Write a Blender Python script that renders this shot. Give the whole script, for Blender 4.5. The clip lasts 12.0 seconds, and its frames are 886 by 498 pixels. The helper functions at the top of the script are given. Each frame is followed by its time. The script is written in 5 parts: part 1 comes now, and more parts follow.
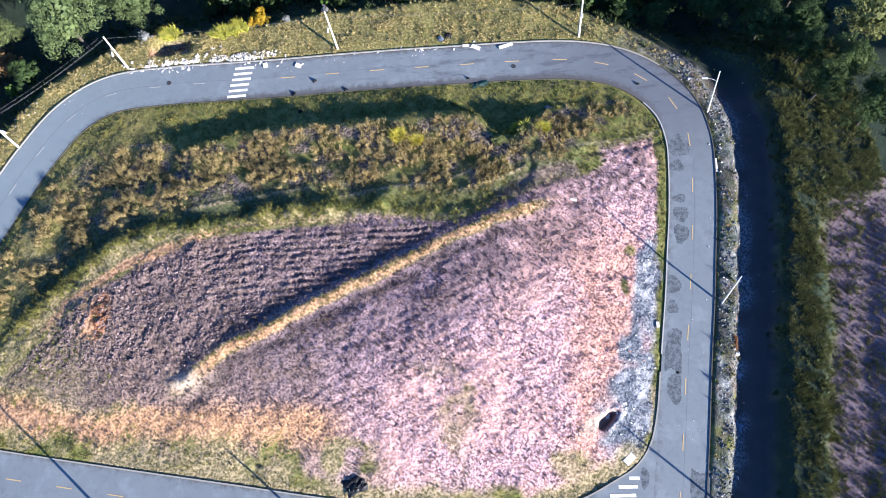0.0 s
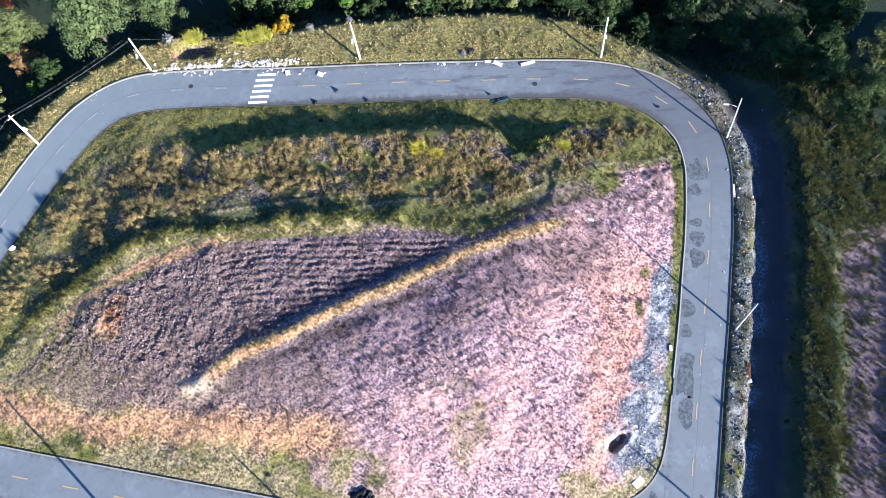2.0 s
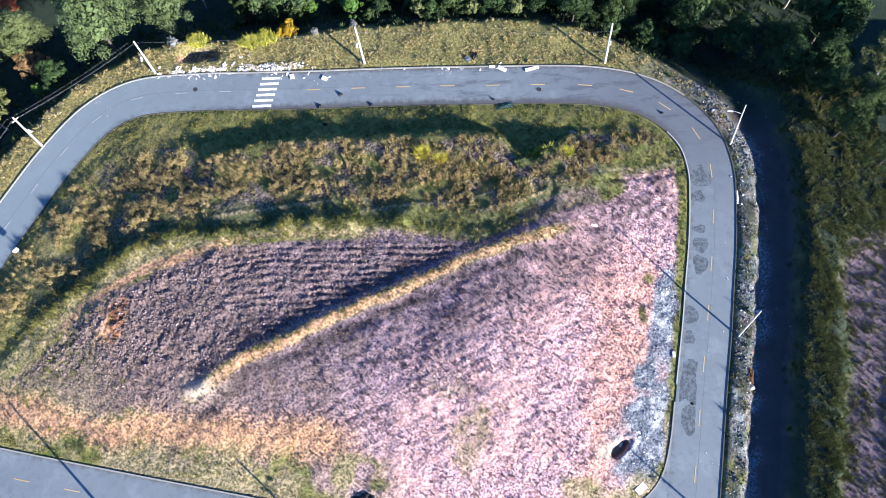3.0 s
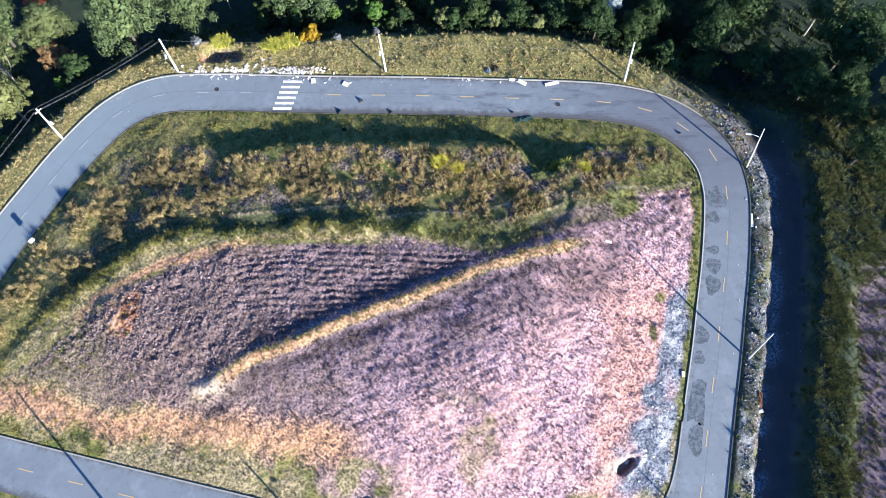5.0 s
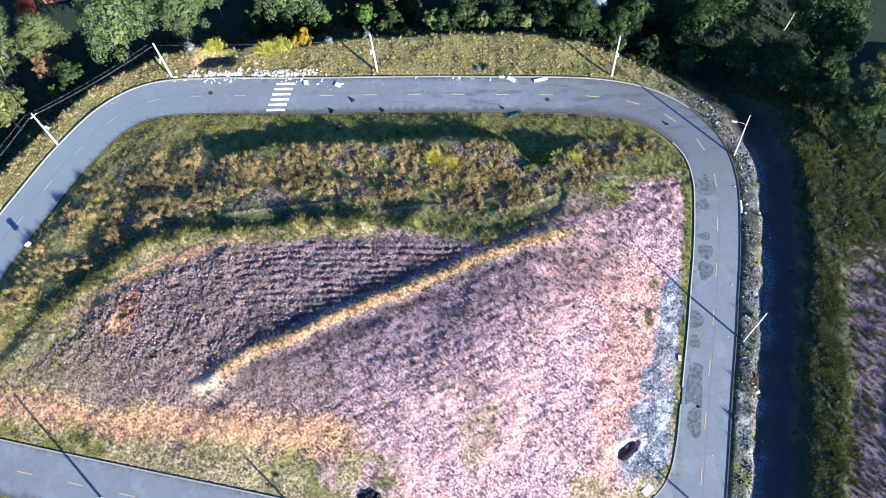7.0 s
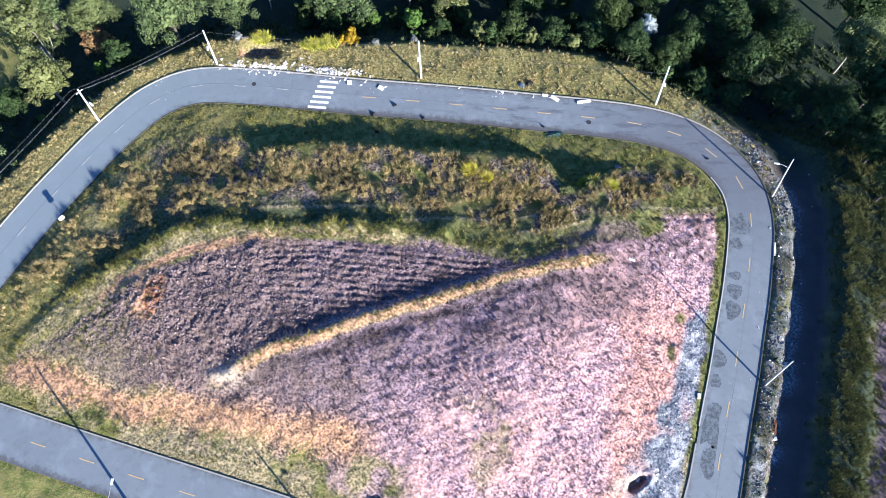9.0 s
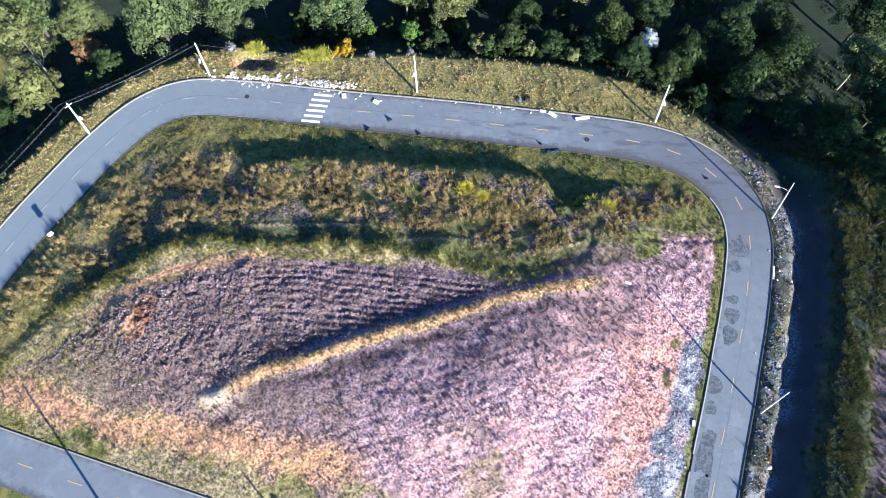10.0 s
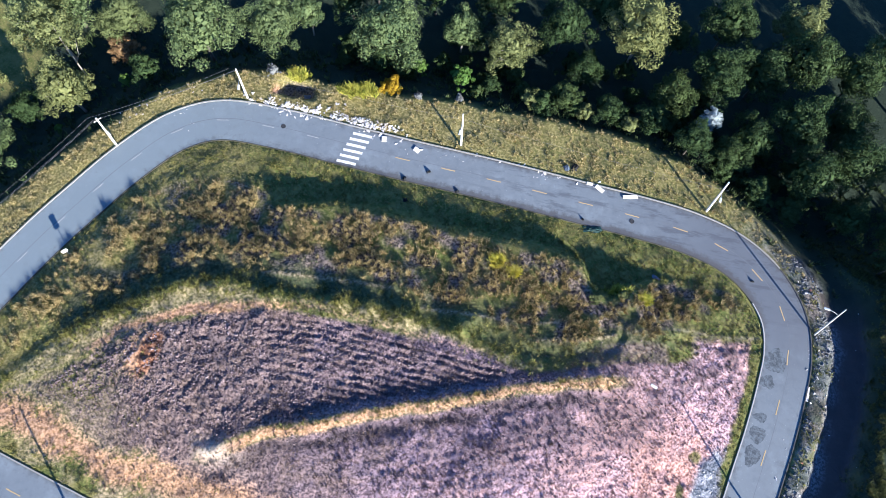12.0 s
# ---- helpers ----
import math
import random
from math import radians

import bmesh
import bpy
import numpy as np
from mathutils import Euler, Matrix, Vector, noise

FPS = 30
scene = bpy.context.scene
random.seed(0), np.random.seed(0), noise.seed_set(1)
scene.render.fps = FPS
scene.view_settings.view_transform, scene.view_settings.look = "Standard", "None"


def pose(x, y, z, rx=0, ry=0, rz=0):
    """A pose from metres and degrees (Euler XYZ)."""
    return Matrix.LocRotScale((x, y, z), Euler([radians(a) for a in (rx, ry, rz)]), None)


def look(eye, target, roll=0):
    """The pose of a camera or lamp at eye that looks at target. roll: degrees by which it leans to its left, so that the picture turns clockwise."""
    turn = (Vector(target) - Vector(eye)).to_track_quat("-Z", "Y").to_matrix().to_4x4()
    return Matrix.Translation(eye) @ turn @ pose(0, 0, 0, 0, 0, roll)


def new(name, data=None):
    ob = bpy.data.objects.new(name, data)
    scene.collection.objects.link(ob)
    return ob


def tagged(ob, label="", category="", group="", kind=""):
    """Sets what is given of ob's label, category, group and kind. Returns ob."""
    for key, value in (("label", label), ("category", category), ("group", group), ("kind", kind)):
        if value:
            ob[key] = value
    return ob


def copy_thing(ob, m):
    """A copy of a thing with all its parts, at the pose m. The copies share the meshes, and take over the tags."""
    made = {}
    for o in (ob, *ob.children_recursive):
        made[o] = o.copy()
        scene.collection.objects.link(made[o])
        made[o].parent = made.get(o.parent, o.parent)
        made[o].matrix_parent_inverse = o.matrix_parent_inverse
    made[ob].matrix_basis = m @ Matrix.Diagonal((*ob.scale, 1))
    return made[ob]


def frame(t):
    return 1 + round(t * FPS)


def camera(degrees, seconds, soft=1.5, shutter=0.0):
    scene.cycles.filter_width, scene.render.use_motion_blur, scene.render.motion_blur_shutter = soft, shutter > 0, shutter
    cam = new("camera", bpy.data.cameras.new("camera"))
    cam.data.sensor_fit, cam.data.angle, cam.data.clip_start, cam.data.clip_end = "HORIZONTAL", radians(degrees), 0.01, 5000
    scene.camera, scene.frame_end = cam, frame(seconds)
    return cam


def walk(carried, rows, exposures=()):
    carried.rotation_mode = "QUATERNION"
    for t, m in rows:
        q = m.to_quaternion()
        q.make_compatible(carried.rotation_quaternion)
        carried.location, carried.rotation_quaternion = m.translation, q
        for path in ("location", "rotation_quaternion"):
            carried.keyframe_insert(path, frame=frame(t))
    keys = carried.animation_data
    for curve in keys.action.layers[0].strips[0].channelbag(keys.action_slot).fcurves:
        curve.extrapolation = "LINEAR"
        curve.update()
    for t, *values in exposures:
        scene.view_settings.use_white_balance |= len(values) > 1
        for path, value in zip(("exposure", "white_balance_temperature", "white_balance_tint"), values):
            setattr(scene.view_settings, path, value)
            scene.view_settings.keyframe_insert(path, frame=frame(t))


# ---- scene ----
cam = camera(64.0, 12.0, 0.8)
PATH = [
    (0, (2.93, 2.07, 92.86), (1.792, 20.101, 35.648), -9.72),
    (0.5, (2.57, 2.34, 92.98), (1.430, 20.435, 35.783), -9.09),
    (1, (2.30, 2.78, 93.16), (1.212, 20.967, 35.995), -8.70),
    (1.5, (1.91, 3.01, 93.28), (0.776, 21.396, 36.180), -8.26),
    (2, (0.82, 3.01, 93.31), (-0.235, 21.686, 36.305), -7.00),
    (2.5, (0.42, 3.24, 93.43), (-0.506, 21.965, 36.432), -6.40),
    (3, (0.29, 3.27, 93.45), (-0.708, 22.178, 36.515), -6.45),
    (5, (-1.36, 2.80, 93.62), (-2.471, 22.700, 37.026), -4.03),
    (5.5, (-2.13, 2.14, 93.57), (-2.985, 22.474, 37.129), -2.89),
    (6, (-2.39, 0.82, 93.38), (-2.980, 21.858, 37.187), -2.47),
    (6.5, (-2.97, -0.11, 93.33), (-3.502, 21.151, 37.223), -2.19),
    (7, (-2.23, -1.37, 93.16), (-2.454, 20.288, 37.207), -3.06),
    (9, (-4.47, 0.45, 93.70), (-5.772, 22.003, 37.719), -0.16),
    (9.5, (-4.24, 3.04, 94.03), (-5.651, 24.205, 37.901), 0.14),
    (10, (-3.75, 5.32, 94.00), (-5.095, 25.856, 37.644), 0.14),
    (10.5, (-4.09, 8.41, 94.12), (-5.703, 28.232, 37.515), 0.89),
    (11, (-5.09, 12.36, 94.22), (-6.905, 31.229, 37.290), 2.65),
    (11.5, (-5.64, 16.50, 94.36), (-7.638, 34.450, 37.142), 3.27),
    (12, (-7.42, 20.10, 94.23), (-9.630, 37.578, 36.877), 4.61),
]
walk(cam, [(t, look(eye, target, roll)) for t, eye, target, roll in PATH], exposures=[(0, 1.79, 5620, 10.2), (2.5, 1.80, 5560, 8.8), (6, 1.81, 5520, 8.6), (9, 1.82, 5520, 8.8), (12, 1.75, 5480, 8.4)])

# ---- light ----
SUN_ELEVATION, SUN_FROM = 18.5, (0.70, -0.714)
world = bpy.data.worlds.new("sky")
scene.world = world
world.use_nodes = True
wn = world.node_tree
sky = wn.nodes.new("ShaderNodeTexSky")
sky.sky_type, sky.sun_disc = "NISHITA", False
sky.sun_elevation, sky.sun_rotation = radians(SUN_ELEVATION), math.atan2(SUN_FROM[0], SUN_FROM[1])
sky.ozone_density, sky.dust_density = 4.0, 0.3
clear = wn.nodes.new("ShaderNodeMix")
clear.data_type, clear.blend_type = "RGBA", "MULTIPLY"
clear.inputs[0].default_value, clear.inputs[7].default_value = 1.0, (0.72, 0.95, 1.25, 1.0)
wn.links.new(sky.outputs[0], clear.inputs[6])
wn.links.new(clear.outputs[2], wn.nodes["Background"].inputs[0])
wn.nodes["Background"].inputs[1].default_value = 0.06
sun = new("sun", bpy.data.lights.new("sun", "SUN"))
sun.data.energy, sun.data.angle, sun.data.color = 5.0, radians(0.5), (1.0, 0.87, 0.72)
sun.matrix_world = look((SUN_FROM[0] * 100, SUN_FROM[1] * 100, 100 * math.tan(radians(SUN_ELEVATION))), (0, 0, 0))

rng = np.random.default_rng(7)


# ---- materials ----
class Nodes:
    """Short hand for building one node material."""

    def __init__(self, name, rough=0.9, metal=0.0):
        self.m = bpy.data.materials.new(name)
        self.m.use_nodes = True
        self.t = self.m.node_tree
        self.out = self.t.nodes["Principled BSDF"]
        self.out.inputs["Roughness"].default_value = rough
        self.out.inputs["Metallic"].default_value = metal

    def put(self, socket, value):
        if hasattr(value, "is_output"):
            self.t.links.new(value, socket)
        elif isinstance(value, (tuple, list)):
            socket.default_value = (*value, 1.0) if len(value) == 3 and len(socket.default_value) == 4 else value
        else:
            socket.default_value = value

    def coords(self, kind="Object"):
        return self.t.nodes.new("ShaderNodeTexCoord").outputs[kind]

    def where(self):
        return self.t.nodes.new("ShaderNodeNewGeometry").outputs["Position"]

    def attr(self, name):
        n = self.t.nodes.new("ShaderNodeAttribute")
        n.attribute_name = name
        return n.outputs["Fac"]

    def stretch(self, vec, scale, rot=0.0):
        n = self.t.nodes.new("ShaderNodeMapping")
        self.put(n.inputs[0], vec)
        n.inputs["Scale"].default_value = scale
        n.inputs["Rotation"].default_value = (0, 0, radians(rot))
        return n.outputs[0]

    def noise(self, vec, scale, detail=4.0, rough=0.6):
        n = self.t.nodes.new("ShaderNodeTexNoise")
        self.put(n.inputs["Vector"], vec)
        n.inputs["Scale"].default_value, n.inputs["Detail"].default_value = scale, detail
        n.inputs["Roughness"].default_value = rough
        return n.outputs["Fac"]

    def cells(self, vec, scale, out="Distance"):
        n = self.t.nodes.new("ShaderNodeTexVoronoi")
        self.put(n.inputs["Vector"], vec)
        n.inputs["Scale"].default_value = scale
        return n.outputs[out]

    def ramp(self, fac, lo, hi, a=0.0, b=1.0):
        n = self.t.nodes.new("ShaderNodeMapRange")
        n.interpolation_type = "SMOOTHSTEP"
        self.put(n.inputs["Value"], fac)
        for k, v in zip(("From Min", "From Max", "To Min", "To Max"), (lo, hi, a, b)):
            n.inputs[k].default_value = v
        return n.outputs["Result"]

    def math(self, op, a, b=0.0):
        n = self.t.nodes.new("ShaderNodeMath")
        n.operation = op
        self.put(n.inputs[0], a)
        self.put(n.inputs[1], b)
        return n.outputs[0]

    def mix(self, fac, a, b, kind="MIX"):
        n = self.t.nodes.new("ShaderNodeMix")
        n.data_type, n.blend_type = "RGBA", kind
        self.put(n.inputs[0], fac)
        self.put(n.inputs[6], a)
        self.put(n.inputs[7], b)
        return n.outputs[2]

    def island(self):
        return self.t.nodes.new("ShaderNodeNewGeometry").outputs["Random Per Island"]

    def random(self):
        return self.t.nodes.new("ShaderNodeObjectInfo").outputs["Random"]

    def thin(self, colour, share=0.35):
        """Lets part of the light through, as leaves and blades do."""
        t, m, out = self.t.nodes.new("ShaderNodeBsdfTranslucent"), self.t.nodes.new("ShaderNodeMixShader"), self.t.nodes["Material Output"]
        self.put(t.inputs["Color"], colour)
        m.inputs[0].default_value = share
        self.t.links.new(self.out.outputs[0], m.inputs[1])
        self.t.links.new(t.outputs[0], m.inputs[2])
        self.t.links.new(m.outputs[0], out.inputs["Surface"])

    def done(self, colour, height=None, strength=0.5, depth=0.05, rough=None):
        self.put(self.out.inputs["Base Color"], colour)
        if rough is not None:
            self.put(self.out.inputs["Roughness"], rough)
        if height is not None:
            b = self.t.nodes.new("ShaderNodeBump")
            b.inputs["Strength"].default_value, b.inputs["Distance"].default_value = strength, depth
            self.put(b.inputs["Height"], height)
            self.t.links.new(b.outputs[0], self.out.inputs["Normal"])
        return self.m


def plain(name, colour, rough=0.8, vary=0.25, scale=6.0, metal=0.0, bump=0.0):
    n = Nodes(name, rough, metal)
    c = n.coords()
    f = n.mix(n.noise(c, scale), tuple(v * (1 - vary) for v in colour), tuple(min(1, v * (1 + vary)) for v in colour))
    f = n.mix(n.math("MULTIPLY", n.noise(c, scale * 7), 0.35), f, tuple(v * 0.6 for v in colour))
    return n.done(f, n.noise(c, scale * 5) if bump else None, bump, 0.02)


# ---- plan: centrelines and terrace edges (x to the right, y away) ----
ROAD = [(-87.5, -8.3), (-76.4, 15.7), (-66.8, 36.2), (-61.6, 45.6), (-57.5, 52.2), (-52.5, 58.2), (-46.5, 61.4), (-38, 61.8), (-28, 61.3), (-19.5, 60.9),
        (-10.7, 60.6), (-2, 60.2), (6.5, 59.7), (15, 59.2), (22.5, 58.4), (28.7, 56.6), (33.3, 53.4), (36.4, 49), (37.3, 44), (36.8, 39),
        (35.6, 32.5), (34.3, 27), (32.9, 21), (31, 13.7), (29.6, 8), (28, 1.5), (25.8, -7), (21, -26), (14, -54)]
LOW_ROAD = [(-96, 17.2), (-75, 11.3), (-60, 7.5), (-45, 3.9), (-30, 0.4), (-15, -3.1), (0, -5.8), (12, -6.8), (26.5, -5.5)]
EDGE_HIGH = [(-63, 18), (-59.5, 23.3), (-56, 26.6), (-52, 29.6), (-47.5, 32.8), (-43, 35.6), (-38, 36.8), (-32, 36.6), (-26, 37), (-20, 37.3), (-14, 37.2), (-8.5, 36.6),
             (-2.3, 35.3), (4, 34.4), (10, 36.2), (15, 38.2), (20, 38.8), (24, 40.8), (27.2, 43.2), (31.5, 44.8)]
FIELD_EDGE = [(-64, 17.2), (-59.3, 20.6), (-54.8, 23.3), (-51.1, 26.4), (-47.5, 29.3), (-43.8, 31), (-40.2, 32.6), (-36.4, 33.8), (-32.6, 34.9), (-28, 35.6), (-23.6, 35.8), (-17.4, 35.5), (-11.3, 35.2),
              (-5.1, 34.9), (-0.6, 34.4), (4, 34.2), (10, 36.2), (15, 38.2), (20, 38.8), (24, 40.8), (27.2, 43.2), (31.5, 44.8)]
EDGE_LOW = [(-70, 26), (-66.6, 31.2), (-62.6, 36.6), (-58.5, 42), (-55.2, 45.8), (-52, 49), (-48.7, 51.1), (-43.8, 52.4), (-38.8, 52.2), (-36, 51.2), (-34.4, 48.8), (-31.7, 49.6), (-23.5, 51.0), (-10.3, 50.5), (-2.1, 50.2),
            (6, 50.0), (8.5, 49.0), (9.4, 46.4), (11.8, 44.8), (14.2, 46.4), (17, 49), (21, 50.6), (26, 51)]
BERM = [(-36.6, 15.4), (-33.2, 16.9), (-31.1, 18.5), (-28.3, 20.0), (-24, 21.8), (-19.7, 23.4), (-13.3, 25.9), (-9.6, 27.2), (-5.9, 28.7), (-2.2, 30.1), (3.6, 32.3), (8.1, 33.8), (13.2, 35.2), (17.5, 36.4)]
ORANGE = [(-62, 16.2), (-53, 14), (-45.5, 12.2), (-38.2, 11.8), (-27.4, 10.5), (-16.7, 9.6), (-8, 8.6)]
CORNER = [(7, -3.35), (9, -3.5), (12.5, -3.2), (15.8, -2.4), (19.9, -0.7), (22.2, 0.5), (24.4, 2.9), (26.0, 6.8), (27.3, 11.7)]
HALF = 3.12


def smooth_line(points, step=1.0):
    """A Catmull-Rom curve through the points, resampled at even steps."""
    p = np.array([points[0], *points, points[-1]], float)
    p[0], p[-1] = 2 * p[1] - p[2], 2 * p[-2] - p[-3]
    out = []
    for a, b, c, d in zip(p, p[1:], p[2:], p[3:]):
        for t in np.linspace(0, 1, 12, endpoint=False):
            out.append(0.5 * (2 * b + (c - a) * t + (2 * a - 5 * b + 4 * c - d) * t * t + (3 * b - a - 3 * c + d) * t ** 3))
    out = np.array([*out, p[-2]])
    far = np.r_[0, np.cumsum(np.hypot(*np.diff(out, axis=0).T))]
    at = np.linspace(0, far[-1], max(2, int(far[-1] / step) + 1))
    return np.stack([np.interp(at, far, out[:, 0]), np.interp(at, far, out[:, 1])], 1)


def side(x, y, line):
    """Signed distance to a line (positive on its left), and how far along it (0 to 1)."""
    best, sign, along = np.full(x.shape, 1e9), np.ones(x.shape), np.zeros(x.shape)
    n = len(line) - 1
    for k in range(n):
        (ax, ay), (bx, by) = line[k], line[k + 1]
        dx, dy = bx - ax, by - ay
        t = np.clip(((x - ax) * dx + (y - ay) * dy) / (dx * dx + dy * dy), 0, 1)
        d = np.hypot(x - ax - t * dx, y - ay - t * dy)
        near = d < best
        best = np.where(near, d, best)
        sign = np.where(near, np.sign(dx * (y - ay) - dy * (x - ax)), sign)
        along = np.where(near, (k + t) / n, along)
    return best * sign, along


def side_near(x, y, line, reach=6.0):
    """As side(), but only worked out within reach of the line; farther places count as far away."""
    d, at = np.full(x.shape, 99.0), np.zeros(x.shape)
    lo, hi = line.min(0) - reach, line.max(0) + reach
    near = (x > lo[0]) & (x < hi[0]) & (y > lo[1]) & (y < hi[1])
    if near.any():
        d[near], at[near] = side(x[near], y[near], line)
    return d, at


def ease(v, lo, hi):
    t = np.clip((v - lo) / (hi - lo), 0, 1)
    return t * t * (3 - 2 * t)


def lumps(x, y, size, seed=0):
    """Cheap smooth value noise, -1 to 1."""
    u, v = np.asarray(x, float) / size, np.asarray(y, float) / size
    i, j = np.floor(u), np.floor(v)

    def corner(a, b):
        h = np.sin(a * 127.1 + b * 311.7 + seed * 74.7) * 43758.5453
        return 2 * (h - np.floor(h)) - 1

    s, t = ease(u - i, 0, 1), ease(v - j, 0, 1)
    return (corner(i, j) * (1 - s) + corner(i + 1, j) * s) * (1 - t) + (corner(i, j + 1) * (1 - s) + corner(i + 1, j + 1) * s) * t


ROAD_LINE, LOW_LINE = smooth_line(ROAD, 1.0), smooth_line(LOW_ROAD, 1.0)
C_ROAD, C_LOW = smooth_line(ROAD, 3.0), smooth_line(LOW_ROAD, 5.0)
RIGHT_PART = C_ROAD[(C_ROAD[:, 0] > 20) & (C_ROAD[:, 1] < 50)]
C_HIGH, C_EDGE, C_BERM, C_FIELD = smooth_line(EDGE_HIGH, 2.5), smooth_line(EDGE_LOW, 2.5), smooth_line(BERM, 2.5), smooth_line(FIELD_EDGE, 2.5)
PATHS = [smooth_line([(-13, 39.4), (-7, 39.6), (2, 40.4), (9, 42.2)], 2.0), smooth_line([(-34, 39.6), (-26, 40.6), (-16, 41.2)], 2.0), smooth_line([(3, 38.4), (9, 39.6), (14, 41.4)], 2.0)]
RUTS = smooth_line([(14.5, 41.6), (19, 43.3), (24, 44.0), (29, 44.4), (33.6, 45.4)], 2.0)
MOUNDS = [(-6.3, 38.0, 1.2, 1.5), (-13.6, 37.6, 1.0, 1.2), (-18.6, 37.6, 0.8, 1.0), (-22.8, 38.0, 0.8, 1.2), (-30.7, 37.0, 0.8, 1.2), (-38.4, 37.0, 0.7, 1.2), (-43.4, 35.6, 0.8, 1.3), (-46.8, 33.4, 1.0, 1.4), (-51.6, 30.2, 0.9, 1.3), (-55.4, 27.4, 0.8, 1.3), (11.8, 46.8, 1.2, 1.7), (15.4, 46.5, 1.3, 1.8)]
C_ORANGE, C_CORNER = smooth_line(ORANGE, 3.0), smooth_line(CORNER, 0.6)


class Plan:
    """What lies at some places of the plan: distances, height of the ground, and cover."""

    def __init__(self, x, y, fine=True):
        x, y = np.asarray(x, float), np.asarray(y, float)
        main, _ = side(x, y, C_ROAD)
        low, _ = side(x, y, C_LOW)
        right, _ = side(x, y, RIGHT_PART)
        high, _ = side(x, y, C_HIGH)
        edge, edge_at = side(x, y, C_EDGE)
        rim, _ = side(x, y, C_FIELD)
        berm, berm_at = side(x, y, C_BERM)
        strip, strip_at = side(x, y, C_ORANGE)
        self.x, self.y = x, y
        self.main, self.low, self.high, self.edge, self.berm, self.berm_at = main, low, high, edge, berm, berm_at
        self.inside = inside = (main < 0) & (low > 0)
        d_main, d_low, d_right = np.maximum(-main - HALF, 0), np.maximum(low - HALF, 0), np.maximum(np.abs(right) - HALF, 0)
        cut, cut_at = side_near(x, y, C_CORNER[::3], 12.0)
        round_off = (cut_at > 0.03) & (cut_at < 0.97)
        d_cut = np.where(round_off, np.maximum(cut, 0), 99)
        d_low = np.minimum(d_low, d_cut)
        self.d_main, self.d_low = d_main, d_low
        self.on_road = (round_off & (cut < 0.2) & (cut > -9) & inside) | (np.abs(main) < HALF + 0.3) | ((np.abs(low) < HALF + 0.3) & (x < 30))
        wob = lumps(x, y, 3.0, 1) * 0.6 + lumps(x, y, 1.2, 2) * 0.35
        self.wob = wob
        on_berm = ease(berm_at, 0.0, 0.04) * (1 - ease(berm_at, 0.93, 1.0))
        # the lot: a mound in terraces
        z = 4.2 * ease(np.minimum(d_right * 1.0, d_low * 1.5), -3, 30) - np.maximum(-32 - x, 0) * 0.055
        z = z + on_berm * (0.55 + 0.12 * wob) * (1 - 0.5 * ease(x, -8, 3)) * (1 - 0.35 * ease(-x, 20, 27)) * np.exp(-((berm + wob * 0.3) / np.where(berm > 0, 1.1, 1.5)) ** 2)
        z = z - on_berm * 0.22 * ease(berm, 0.0, 1.6) * (1 - ease(berm, 9, 16)) - on_berm * 0.08 * np.exp(-((berm + 2.6) / 0.7) ** 2)
        z = z - (0.8 + 0.35 * lumps(x, y, 6, 14) - 0.3 * (1 - ease(x, -46, -36))) * ease(high + wob * 0.5, -0.1, 1.9) * (1 - 0.8 * ease(x - 0.25 * (y - 39) + 0.5 * wob, 13.8, 15.2)) * (1 - 0.4 * ease(x, -24, -12)) - 0.45 * ease(high, 4, 9) - 0.75 * ease(high, 3, 10) * ease(x, -36, -30)
        z = z - 2.0 * (1 + 0.5 * ease(x, 3, 9)) * ease(edge + wob * 0.5, 0.0, 2.4) * (1 - 0.6 * (1 - ease(x, -36.5, -34)))
        for mx, my, mh, mr in MOUNDS:
            z = z + (0.65 if mx < -35 else 1.0) * mh * np.exp(-(((x - mx + 0.4 * wob) ** 2 + (y - my + 0.3 * wob) ** 2) / mr ** 2))
        gentle = 1 - ease(x, -35.5, -32.5)
        z = z * (1 - gentle * (1 - 0.35 * ease(d_main, 0, 6) - 0.65 * ease(d_main, 5, 20)) * (1 - 0.25 * ease(-x, 50, 55)))
        z = np.maximum(z, 0.12 + 0.1 * wob) * ease(np.minimum(d_main, d_low), 0.0, 3.2)
        # outside: the verge falls to the wood; beyond the right-hand road lies a sunken track and a bank
        d_out = np.maximum(main - HALF, 0)
        # lower terrace: greener turf, also darkened for the shadows lying on it
        self.lush_shade = inside * ease(high, 0.5, 2.0) * (1 - ease(high + wob, 4.5, 7.5)) * ease(x, -62, -56) * (1 - ease(x, 20, 24)) * (1 - 0.4 * ease(x, -24, -8))
        self.verge = verge = np.interp(x, (-75, -60, -50, -40, -30, -18, 0, 12, 20, 25, 29, 38), (5.2, 3.4, 4.2, 6.0, 5.6, 7.4, 8.6, 8.6, 7.2, 5.6, 3.6, 2.4)) + 0.5 * wob
        top = -0.05 * np.minimum(d_out, verge) - 0.8 * np.clip(d_out - verge, 0, 8)
        r_out = np.where(d_out < 3.2, 0.05, 0) + 0.17 * ease(d_out, 0.2, 0.9) - 1.1 * ease(d_out + 0.7 * wob, 2.3, 4.0) + 2.9 * ease(d_out + wob * 0.8, 7.4, 9.4)
        # the rise past the bank lies out of view, added to cast shade
        r_out = r_out + (0.5 * ease(d_out, 18.5, 22) - 1.1 * ease(d_out + wob, 12.8, 14.4)) * (1 - ease(y, 27, 35))
        share = ease(x, 26, 33) * (1 - ease(y, 52, 66))
        out = top * (1 - share) + r_out * share
        z = np.where(inside, z, np.where(main > 0, out, -0.05 * np.maximum(-low - HALF, 0).clip(0, 8)))
